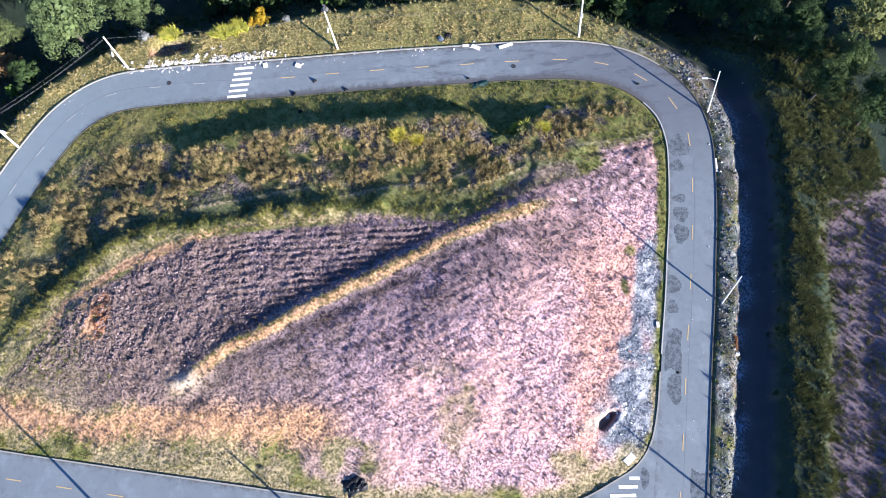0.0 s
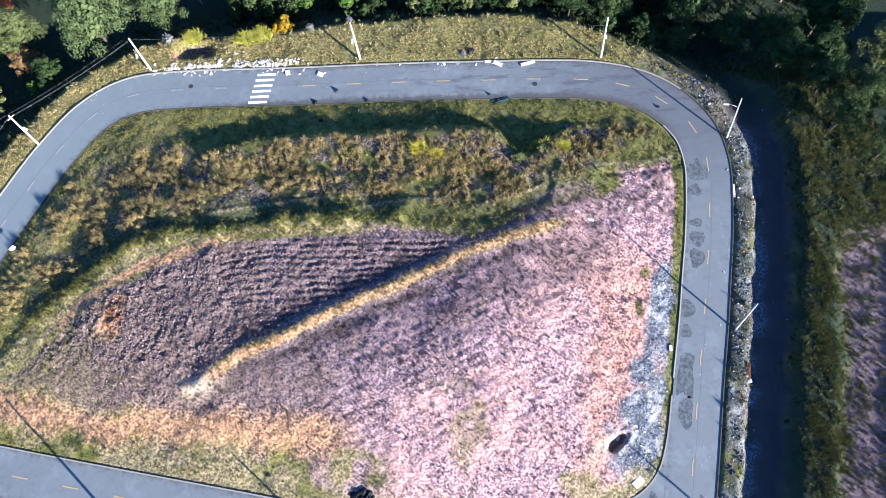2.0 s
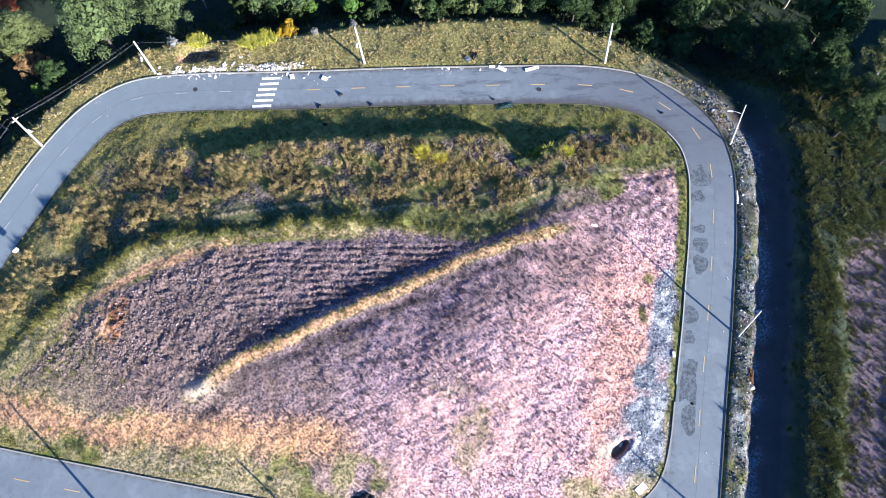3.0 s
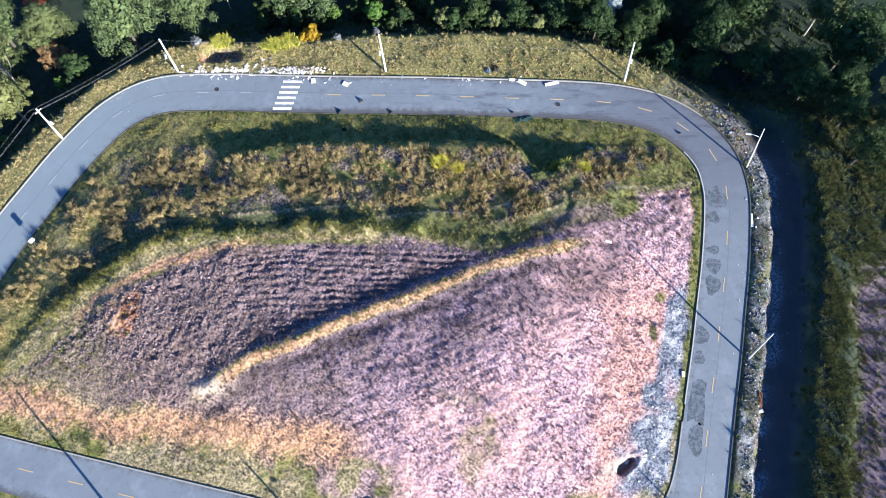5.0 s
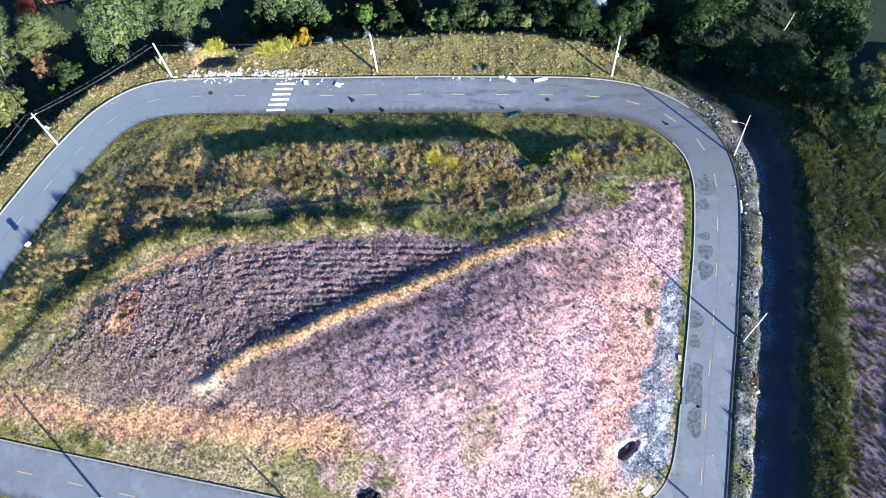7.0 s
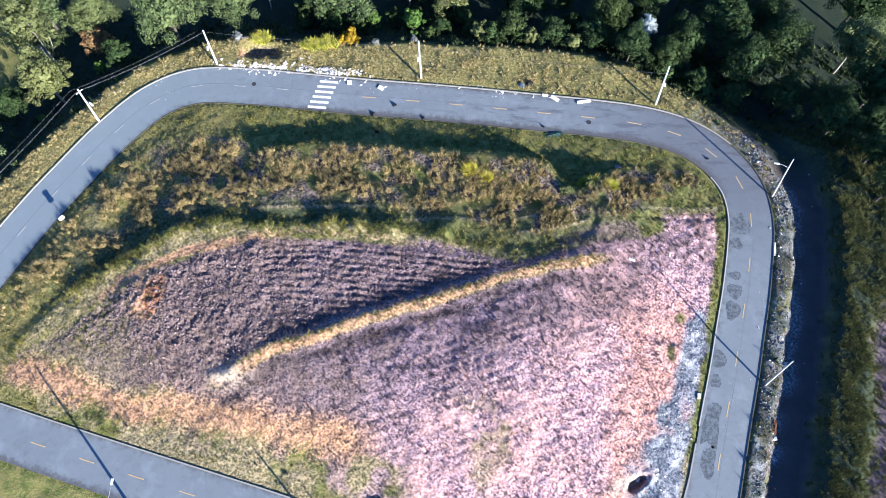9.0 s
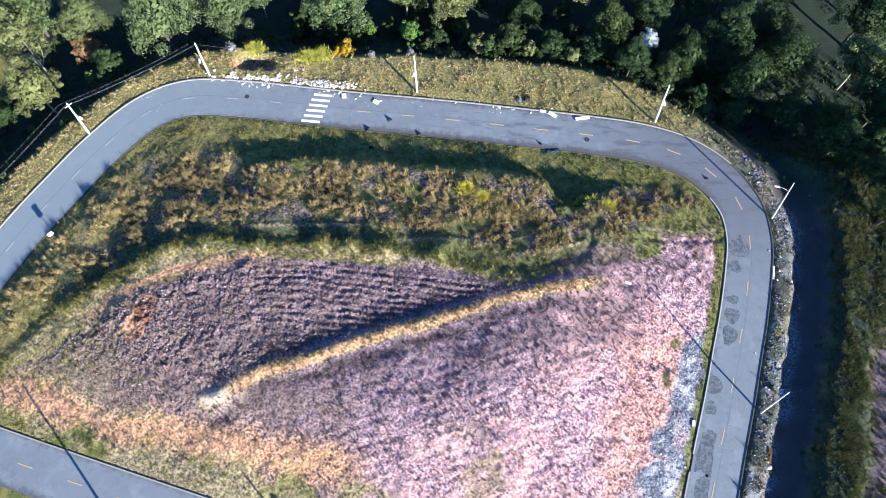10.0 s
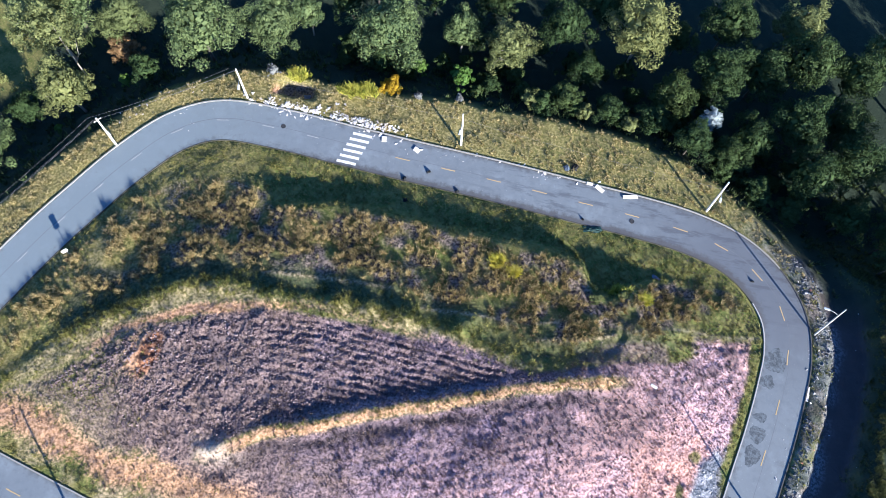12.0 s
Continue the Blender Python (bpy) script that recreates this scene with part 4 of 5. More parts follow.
def tree(seed, wide, tall, stem, material, bark=BARK, clumps=104, leaves=80, size=0.147, name="tree"):
    """A tree or bush at the origin: trunk with limbs, and a crown."""
    crown, mids = crown_mesh(seed, wide, tall, stem, clumps, leaves, size, material)
    r = random.Random(seed)
    bm = bmesh.new()
    top = Vector((r.uniform(-0.06, 0.06) * wide, r.uniform(-0.06, 0.06) * wide, stem + tall * 0.6))
    trunk = [Vector((0, 0, -0.6)).lerp(top, t) + Vector((0.25 * math.sin(4 * t + seed), 0.2 * math.cos(5 * t), 0)) * t * wide / 9 for t in np.linspace(0, 1, 7)]
    tube(bm, trunk, [0.026 * wide * (1 - 0.75 * k / 6) + 0.02 for k in range(7)], 7)
    for k in range(12):
        m = Vector(mids[(k * 5) % len(mids)])
        a = trunk[2 + k % 4]
        tube(bm, [a, a.lerp(m, 0.5) + Vector((0, 0, 0.03 * wide)), m], [0.009 * wide, 0.006 * wide, 0.012], 5)
    ob = new(name)
    part("trunk" if name == "tree" else "stems", finish(bm, "trunk", bark, True), ob)
    part("crown", crown, ob)
    return ob


KINDS = [tree(11, 11.0, 12.0, 2.5, LEAVES[0], BARK, 130), tree(12, 9.5, 12.0, 2.5, LEAVES[1]), tree(13, 9.0, 13.0, 2.5, LEAVES[2], PALE_BARK), tree(14, 6.5, 8.5, 1.5, LEAVES[1], BARK, 70),
         tree(15, 8.0, 12.0, 2.5, LEAVES[0], PALE_BARK, 90), tree(16, 5.0, 5.5, 1.0, LEAVES[2], BARK, 56, 70, 0.17), tree(17, 6.0, 12.0, 3.0, LEAVES[3], PALE_BARK, 60, 70, 0.15),
         tree(18, 7.0, 10.0, 0.8, LEAVES[4], BARK, 60, 70, 0.17), tree(19, 4.6, 6.0, 2.0, LEAVES[7], BARK, 46, 70, 0.17), tree(20, 4.6, 4.2, 0.5, LEAVES[1], BARK, 46, 70, 0.15)]
LABELS = ["broad dull-green tree at the edge of the wood", "deep-green leafy tree of the dense wood", "tall olive-green tree with pale limbs in the wood", "small dark-green tree in the wood's edge",
          "slender dull-green tree with a pale trunk", "low olive bush at the wood's edge", "silvery pale-leaved tree among dark green ones", "tree with a rust-brown withered crown", "bright green young tree beside the wood", "dark green shrub in the undergrowth of the wood"]
TREES = [(2, -75.0, 69.7, 1.1), (2, -70.3, 61.2, 0.92), (0, -67.2, 75.5, 0.78), (7, -66.4, 71.4, 0.7), (3, -61.2, 68.0, 0.75), (8, -64.4, 66.3, 0.5), (0, -53.0, 73.6, 1.06), (0, -44.0, 78.6, 0.9), (4, -39.2, 82.2, 0.7),
         (1, -33.5, 86, 0.8), (0, -26.0, 80.8, 1.06), (8, -20.5, 78.0, 0.6), (4, -15.3, 84.5, 0.85), (8, -13.7, 76.0, 0.85), (2, -7.4, 82.4, 0.9), (1, 0.1, 88, 0.9), (2, 11.5, 87.4, 1.2), (3, 2.2, 76, 0.75), (3, 8.9, 75.5, 0.75),
         (3, 15.3, 75, 0.8), (6, 24.0, 77.3, 0.65), (1, 18.3, 91, 0.6), (1, 21, 71.5, 0.6), (1, 27, 71.5, 0.65), (3, 31.5, 67.5, 0.6), (1, 39, 70.5, 0.9), (1, 44.5, 73.5, 0.95), (1, 37, 65.5, 0.5), (1, 45, 65.5, 0.7), (1, 50, 58.5, 0.7), (1, 53.5, 52.5, 0.6), (1, 55, 58, 0.8), (1, 58, 49, 0.7),
         (1, 59.5, 42, 0.85), (1, 54.2, 46.5, 0.7), (1, 51, 63, 0.8), (2, -83, 58, 0.9), (0, -79, 50, 0.9), (3, -76.5, 58.0, 0.8), (8, -71.5, 56.5, 0.3), (1, 18, 80, 0.8), (1, 24.5, 84, 1.0), (1, 30.5, 75.5, 0.8), (1, 31, 86, 1.0), (1, 36.5, 78, 1.0), (1, 37, 88, 1.0), (1, 43.5, 80.5, 0.9), (1, 25, 93, 1.0),
         (1, 45, 88, 0.9), (5, -3, 75.0, 0.7), (5, 5.5, 74.6, 0.6), (5, 12.3, 73.8, 0.6), (3, -9.5, 76.5, 0.5), (1, -30, 90, 0.9), (1, 6, 93, 1.0), (1, -11, 91, 1.0), (1, 4.5, 82.0, 0.6)]


def plant(kind, x, y, scale, turn):
    z = height_at(x, y)
    ob = copy_thing(KINDS[kind], pose(x, y, z, 0, 0, turn))
    ob.scale = (scale, scale, scale * (0.9 + 0.2 * random.random()))
    return tagged(ob, LABELS[kind], "bush" if kind in (5, 9) else "tree", "trees of the wood")


for k, x, y, s in TREES:
    plant(k, x, y, s, random.uniform(0, 360))
placed = [(x, y) for _, x, y, _ in TREES]
tries = 0
while len(placed) < 80 and tries < 5000:
    tries += 1
    x, y = random.uniform(-95, 72), random.uniform(48, 104)
    p = Plan(np.array([x]), np.array([y]), False)
    if p.main[0] < HALF + 18 or (p.share[0] > 0.3 and y < 54) or (x < -76 and 57 < y < 84) or math.hypot(x + 71, y - 86) < 7.5 or min(math.hypot(x - a, y - b) for a, b in placed) < 5.5:
        continue
    placed.append((x, y))
    plant(random.choice((0, 1, 1, 1, 2, 3, 4)), x, y, random.uniform(0.8, 1.2), random.uniform(0, 360))
shrubs, tries = [], 0
while len(shrubs) < 46 and tries < 4000:
    tries += 1
    x, y = random.uniform(-34, 40), random.uniform(66, 90)
    p = Plan(np.array([x]), np.array([y]), False)
    past = p.d_out[0] - p.verge[0]
    if past < 2.0 or past > 16 or (x < -12 and past < 7) or (shrubs and min(math.hypot(x - a, y - b) for a, b in shrubs) < 2.6):
        continue
    shrubs.append((x, y))
    plant(9, x, y, random.uniform(0.55, 1.05), random.uniform(0, 360))
for ob in KINDS:
    for o in (*ob.children_recursive, ob):
        bpy.data.objects.remove(o)


def bush(x, y, wide, tall, material, label, seed, clumps=36, leaves=70, size=0.12):
    ob = tree(seed, wide, tall, -0.15 * tall, material, BARK, clumps, leaves, size, "bush")
    ob.matrix_basis = pose(x, y, height_at(x, y))
    return tagged(ob, label, "bush")


bush(-24.0, 72.4, 4.0, 2.8, LEAVES[6], "golden-yellow shrub on the verge", 73, 40, 90, 0.10)
bush(-41.5, 70.8, 2.4, 1.9, LEAVES[8], "grey leafless shrub on the verge", 77, 22, 20, 0.09)
bush(-13.4, 72.6, 1.7, 1.5, LEAVES[8], "grey-green leafy shrub below the verge", 78, 20, 30, 0.12)
bush(-19.5, 71.6, 1.6, 1.3, LEAVES[8], "grey-green leafy shrub below the verge", 79, 20, 30, 0.12)
for k, (x, y, w, h) in enumerate([(13.8, 46.6, 1.6, 0.9), (10.3, 45.5, 1.8, 0.8)]):
    bush(x, y, w, h, LEAVES[2], "low rounded olive bush on the terrace", 80 + k, 44, 90, 0.08)


def tufts(name, x, y, z, tall, spread, blades, wide, material, label, category, seed, lean=0.0):
    """Clumps of bent blades: every blade one narrow triangle."""
    r = np.random.default_rng(seed)
    n = len(x)
    size = r.uniform(0.5, 1.3, n)
    which = np.repeat(np.arange(n), blades)
    m = len(which)
    a, s = r.uniform(0, 2 * np.pi, m), size[which]
    out = np.stack([np.cos(a), np.sin(a)], 1)
    foot = np.stack([x[which], y[which]], 1) + out * (r.uniform(0, 0.4, m) * spread * s)[:, None]
    tip = foot + out * (r.uniform(0.1, 1.0, m) * spread * s)[:, None]
    h = r.uniform(0.5, 1.0, m) * tall * s
    b = r.uniform(0, np.pi, m)
    across = np.stack([np.cos(b), np.sin(b)], 1) * (wide * s * r.uniform(0.6, 1.3, m))[:, None]
    zz = z[which] - 0.04
    co = np.stack([np.c_[foot - across, zz], np.c_[foot + across, zz], np.c_[tip, zz + h]], 1).reshape(-1, 3)
    me = bpy.data.meshes.new(name)
    me.vertices.add(3 * m)
    me.vertices.foreach_set("co", co.ravel())
    me.loops.add(3 * m)
    me.loops.foreach_set("vertex_index", np.arange(3 * m))
    me.polygons.add(m)
    me.polygons.foreach_set("loop_start", np.arange(0, 3 * m, 3))
    me.update(calc_edges=True)
    me.materials.append(material)
    return tagged(new(name, me), label, category, kind="stuff")


def scatter(n, area, weight, seed):
    """n tries over the area (x0, x1, y0, y1), kept where weight(plan) is high."""
    r = np.random.default_rng(seed)
    x, y = r.uniform(area[0], area[1], n), r.uniform(area[2], area[3], n)
    p = Plan(x, y, True)
    clear = (np.abs(p.main) > HALF + 0.45) & ((np.abs(p.low) > HALF + 0.45) | (x > 24)) & ((np.hypot(x - 24, y + 4) > 7) | (x < 16))
    keep = (r.random(n) < weight(p)) & clear
    return x[keep], y[keep], p.z[keep]


LOT = (-72, 36, -6, 60)
ALL = (-90, 66, -12, 80)
TALL_DRY = bladed("tall_dry_grass", (0.13, 0.112, 0.046), (0.37, 0.285, 0.12), (0.80, 0.64, 0.33), 0.6)
VERGE_DRY = bladed("verge_dry_grass", (0.17, 0.148, 0.052), (0.42, 0.335, 0.14), (0.80, 0.67, 0.36), 0.6)
GREEN_GRASS = bladed("green_turf_blades", (0.080, 0.096, 0.030), (0.185, 0.172, 0.06), (0.35, 0.30, 0.12))
DEAD = bladed("dead_stalks", (0.16, 0.122, 0.13), (0.27, 0.205, 0.215), (0.44, 0.35, 0.36), 0.6)
DARK_STALKS = bladed("dark_stalks", (0.125, 0.090, 0.078), (0.20, 0.145, 0.115), (0.29, 0.215, 0.15), 0.6)
BERM_DRY = bladed("tan_grass", (0.15, 0.11, 0.038), (0.27, 0.185, 0.07), (0.42, 0.30, 0.125))
# darker green blades, matching the terrace turf darkened for shadow
LUSH = bladed("lush_turf_blades", (0.056, 0.076, 0.036), (0.105, 0.118, 0.055), (0.22, 0.205, 0.10))
OLIVE = bladed("olive_weeds", (0.09, 0.105, 0.025), (0.20, 0.185, 0.05), (0.42, 0.39, 0.12))
BANK_OLIVE = bladed("bank_weeds", (0.042, 0.064, 0.02), (0.095, 0.108, 0.033), (0.30, 0.28, 0.11), 0.9)
BURNT = bladed("burnt_stubble", (0.05, 0.04, 0.045), (0.10, 0.08, 0.085), (0.16, 0.13, 0.13), 0.6)


def on_band(p):
    """The tall grass between the two terrace edges."""
    return p.inside * ease(-p.edge, -0.3, 0.6) * ease(p.high + p.wob, 2.6, 5.4) * (1 - p.field) * ease(p.d_main, 1.0, 3.0)


def patchy(p, size, seed, lo=-0.3, hi=0.5):
    return ease(lumps(p.x, p.y, size, seed) + 0.5 * lumps(p.x, p.y, size * 0.4, seed + 50), lo, hi)


tufts("tall_grass", *scatter(34000, LOT, lambda p: on_band(p) * patchy(p, 2.6, 21, -0.35, 0.35), 31), 1.0, 0.42, 54, 0.017, TALL_DRY, "tall dry golden-brown grass on the terrace", "grass", 41)
tufts("green_grass", *scatter(64000, LOT, lambda p: p.inside * (1 - p.field) * (1 - 0.5 * on_band(p)) * (1 - p.orange) * (1 - p.ash) * (1 - 0.9 * p.lush_shade) * (1 - 0.75 * p.tan), 32), 0.26, 0.22, 12, 0.025, GREEN_GRASS, "short green and straw turf of the lot", "grass", 42)
tufts("lush_grass", *scatter(52000, LOT, lambda p: p.lush_shade * (1 - p.field) * (0.4 + 0.6 * patchy(p, 1.8, 68)), 69), 0.34, 0.26, 12, 0.025, LUSH, "thick green grass on the lower terrace", "grass", 70)
tufts("weed_clumps", *scatter(15000, LOT, lambda p: p.inside * (1 - p.field) * (1 - on_band(p)) * (1 - 0.55 * p.orange) * patchy(p, 3.5, 23) * (1 - 0.6 * p.tan), 36), 0.5, 0.42, 26, 0.02, OLIVE, "knee-high olive weeds in the turf of the lot", "weeds", 46)
tufts("crest_weeds", *scatter(50000, LOT, lambda p: p.inside * np.exp(-((p.high - 0.4) / 1.3) ** 2) * (0.15 + 0.85 * sum(np.exp(-((p.x - mx) ** 2 + (p.y - my) ** 2) / 5.0) for mx, my, _, _ in MOUNDS)).clip(0, 1) * (p.x < 6), 64), 0.75, 0.4, 24, 0.024, OLIVE, "olive weeds along the terrace crest", "weeds", 65)
tufts("berm_grass", *scatter(60000, LOT, lambda p: p.crest * (0.14 + 0.4 * ease(p.x, -28, -10)) * ease(p.berm + p.wob * 0.5, -0.9, 0.1), 37), 0.42, 0.3, 14, 0.025, BERM_DRY, "dry tan grass along the low earth berm", "grass", 47)
tufts("fine_stubble", *scatter(120000, LOT, lambda p: p.field * patchy(p, 1.6, 22, -0.5, 0.5) * (1 - p.orange) * (1 - p.ash) * (1 - 0.45 * p.pink), 33), 0.27, 0.17, 8, 0.022, DEAD, "fine grey dead stubble on the bare field", "stubble", 43)
tufts("dead_clumps", *scatter(48000, LOT, lambda p: np.maximum(p.field, 0.5 * p.orange) * (0.1 + 0.8 * patchy(p, 2.4, 24)) * (1 - p.ash) * (1 - 0.6 * p.between) * (1 - 0.6 * p.pink) * (1 + 0.9 * p.char), 38), 0.40, 0.17, 16, 0.02, DARK_STALKS, "brown dead grass clumps dotted over the bare soil", "stubble", 48)
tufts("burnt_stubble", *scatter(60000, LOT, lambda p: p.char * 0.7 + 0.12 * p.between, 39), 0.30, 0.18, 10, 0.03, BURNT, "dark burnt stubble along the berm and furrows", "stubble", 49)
tufts("verge_grass", *scatter(64000, ALL, lambda p: (p.main > 0) * (1 - p.share) * (1 - ease(p.d_out - p.verge, -0.3, 0.8)) * (0.3 + 0.7 * patchy(p, 2.2, 25)), 34), 0.46, 0.36, 34, 0.018, VERGE_DRY, "dry golden grass on the verge beyond the street", "grass", 44)
tufts("leaning_stalks", *scatter(11000, LOT, lambda p: on_band(p) * patchy(p, 2.0, 61, -0.1, 0.5), 62), 0.9, 0.35, 26, 0.02, bladed("brown_stalks", (0.11, 0.092, 0.05), (0.21, 0.155, 0.085), (0.38, 0.29, 0.16)), "brown weed stalks among the tall grass", "weeds", 63)
tufts("bank_stubble", *scatter(5000, (46, 62, -12, 40), lambda p: p.bare * 0.7, 66), 0.4, 0.25, 12, 0.03, DARK_STALKS, "dark dead stubble on the bare ground past the bank", "stubble", 67)
tufts("undergrowth", *scatter(34000, ALL, lambda p: p.wood * (p.main > HALF) * (1 - 0.9 * p.share) * (0.2 + 0.5 * patchy(p, 3.0, 71)), 50), 0.9, 0.6, 10, 0.09, bladed("undergrowth", (0.03, 0.05, 0.02), (0.07, 0.10, 0.035), (0.12, 0.15, 0.06)), "dark green undergrowth of the wood", "undergrowth", 51)
tufts("bank_grass", *scatter(36000, (40, 61, -12, 66), lambda p: (p.main > 0) * p.share * ease(p.d_out + 2.0 * p.wob, 7.4, 9.4) * (1 - 0.8 * p.bare) * (0.2 + 0.8 * patchy(p, 1.5, 26, -0.25, 0.35)), 35), 0.65, 0.42, 22, 0.026, BANK_OLIVE, "olive weeds and grass on the bank beside the track", "weeds", 45)
tufts("roadside_weeds", *scatter(30000, (-50, 44, -8, 60), lambda p: np.maximum((p.main > 0) * p.share * ease(p.d_out, 0.2, 0.6) * (1 - ease(p.d_out, 2.8, 3.8)) * patchy(p, 2.0, 27, -0.2, 0.4) * 0.8, p.inside * (1 - ease(p.d_main, 0.6, 1.3)) * (p.y > 50) * (p.x > -38) * patchy(p, 1.6, 28, 0, 0.6)), 40), 0.32, 0.3, 12, 0.04, OLIVE, "olive weeds growing over the kerb", "weeds", 52)


def grass_clump(x, y, wide, tall, material, label, seed):
    """One big clump of arching blades, denser in the middle."""
    r = np.random.default_rng(seed)
    k = int(7 * wide * wide) + 8
    a, d = r.uniform(0, 2 * np.pi, k), np.abs(r.normal(0, 0.27, k)) * wide
    px, py = x + d * np.cos(a), y + 0.7 * d * np.sin(a)
    z = np.array([height_at(u, v) for u, v in zip(px, py)])
    ob = tufts("grass_clump", px, py, z, tall, 0.8, 40, 0.06, material, label, "grass clump", seed)
    ob["kind"] = ""
    return ob


YELLOW = bladed("lime_yellow_blades", (0.40, 0.36, 0.03), (0.72, 0.64, 0.07), (0.90, 0.82, 0.24), 0.9)
LIMEGREEN = bladed("yellow_green_blades", (0.14, 0.18, 0.02), (0.44, 0.43, 0.06), (0.78, 0.70, 0.16), 0.9)
grass_clump(-3.4, 48.0, 2.2, 1.2, YELLOW, "bright yellow grass clump in the tall dry grass", 171)
grass_clump(-0.9, 46.9, 1.8, 0.9, YELLOW, "yellow-green grass clump in the tall dry grass", 172)
grass_clump(-27.2, 71.0, 3.7, 1.7, LIMEGREEN, "large yellow-green cane grass clump on the verge", 173)
grass_clump(-29.7, 70.2, 2.6, 1.4, LIMEGREEN, "yellow-green cane grass clump on the verge", 174)
grass_clump(-37.8, 71.3, 3.2, 1.6, LIMEGREEN, "large yellow cane grass clump on the verge", 175)
grass_clump(13.2, 47.6, 2.2, 0.9, LIMEGREEN, "yellow-green grass clump in a shaded hollow", 176)
grass_clump(17.0, 46.8, 1.8, 0.8, LIMEGREEN, "yellow-green grass clump on the terrace", 177)


# ---- litter, rubble and small things ----
RUBBLE = plain("white_rubble", (0.68, 0.64, 0.60), 0.9, 0.15, 2.5)
GREY_RUBBLE = plain("grey_rubble", (0.30, 0.295, 0.29), 0.9, 0.35, 2.5)
DARK_RUBBLE = plain("dark_rubble", (0.11, 0.115, 0.13), 0.9, 0.4, 2.5)
BLACK = plain("black_plastic", (0.03, 0.032, 0.038), 0.5, 0.3, 3.0)
BLUE = plain("faded_blue_sheet", (0.22, 0.29, 0.40), 0.6, 0.25, 3.0)
TEAL = plain("teal_sheet", (0.025, 0.09, 0.085), 0.6, 0.3, 3.0)
SIGN_WHITE = plain("white_board", (0.85, 0.85, 0.83), 0.5, 0.03)
CLAY_BRICK = plain("fired_clay", (0.45, 0.20, 0.12), 0.9, 0.25, 3.0)


def chunk(seed, sx, sy, sz, material):
    """A broken lump: the hull of some random points."""
    r = random.Random(seed)
    bm = bmesh.new()
    for _ in range(12):
        bm.verts.new((r.uniform(-1, 1) * sx, r.uniform(-1, 1) * sy, r.uniform(-0.4, 0.6) * sz))
    bmesh.ops.convex_hull(bm, input=bm.verts)
    bmesh.ops.delete(bm, geom=[v for v in bm.verts if not v.link_faces], context="VERTS")
    return finish(bm, "rubble_chunk", material)


CHUNKS = [chunk(1, 0.26, 0.20, 0.10, RUBBLE), chunk(2, 0.18, 0.14, 0.09, RUBBLE), chunk(3, 0.38, 0.24, 0.08, RUBBLE), chunk(4, 0.15, 0.12, 0.08, GREY_RUBBLE), chunk(5, 0.28, 0.10, 0.06, RUBBLE), chunk(6, 0.2, 0.16, 0.1, CLAY_BRICK)]


def strew(n, spots, kinds, label, group, seed, low=0.6, high=1.6):
    """Separate chunks round the spots (x, y, spread along, spread across, turn)."""
    r = random.Random(seed)
    for k in range(n):
        x, y, a, b, t = spots[k % len(spots)]
        u, v = r.gauss(0, a), r.gauss(0, b)
        c, s = math.cos(radians(t)), math.sin(radians(t))
        px, py = x + u * c - v * s, y + u * s + v * c
        ob = new("rubble_chunk", CHUNKS[r.choice(kinds)])
        ob.matrix_basis = pose(px, py, height_at(px, py) + 0.03, r.uniform(-15, 15), r.uniform(-15, 15), r.uniform(0, 360))
        q = r.uniform(low, high)
        ob.scale = (q, q, q)
        tagged(ob, label, "rubble", group)


strew(110, [(-37, 64.9, 2.0, 0.4, 0), (-33, 65.1, 1.8, 0.5, 0), (-29, 64.8, 1.8, 0.5, 0), (-41.5, 65.2, 2.2, 0.35, 0), (-31, 66.5, 1.0, 0.8, 0)], (0, 1, 2, 4, 0, 1), "white broken plaster lump dumped on the kerb", "rubble along the kerb", 201, 0.35, 1.2)
strew(44, [(-24, 64.0, 2.0, 0.4, 0), (-18, 63.7, 2.2, 0.4, 0), (-8, 63.6, 3, 0.25, 0), (-2.8, 63.6, 1.2, 0.25, 0), (1, 63, 1.0, 0.4, 0), (7, 62.8, 2, 0.3, 0)], (0, 1, 2, 3, 4), "white rubble lump beside the kerb", "rubble along the kerb", 202, 0.4, 1.2)
strew(30, [(-16, 62.3, 1.6, 0.5, 0), (1.3, 61.8, 0.8, 0.4, 0), (-52, 61.6, 1.4, 0.4, 45), (-50, 60.2, 1.6, 0.5, 45), (-12, 62.8, 1.0, 0.3, 0)], (1, 4, 3), "small pale rubble piece on the asphalt", "litter on the street", 203, 0.25, 0.6)
strew(20, [(-62, 58.5, 1.6, 0.6, 45), (-58.5, 60.5, 1.2, 0.6, 45), (-54, 64.6, 1.5, 0.5, 30)], (0, 1, 3), "pale rubble lump in the verge grass", "rubble on the verge", 204, 0.4, 1.0)
strew(56, [(41.0, 46, 0.5, 1.5, 0), (40.9, 42, 0.4, 1.6, 0), (40.2, 36, 0.7, 2.0, -12), (39, 27, 0.8, 2.2, -14), (38, 18, 0.8, 2.5, -14), (36.2, 9, 0.8, 2.5, -14), (34.5, 2, 0.8, 2.5, -14), (38.9, 53.8, 0.8, 1.2, 40)], (1, 3, 3, 3, 3, 4, 5), "broken rubble lump in the dumped strip beside the street", "rubble beside the track", 205, 0.4, 1.3)
strew(40, [(26.2, 22, 1.2, 2.4, -14), (25.3, 16, 1.4, 2.4, -14), (23.4, 10, 1.5, 2.2, -14), (21.2, 5.5, 1.2, 1.4, -30)], (0, 1, 3, 3, 3, 4, 5), "rubble lump on the ashy ground by the kerb", "rubble on the ash", 206, 0.3, 1.1)
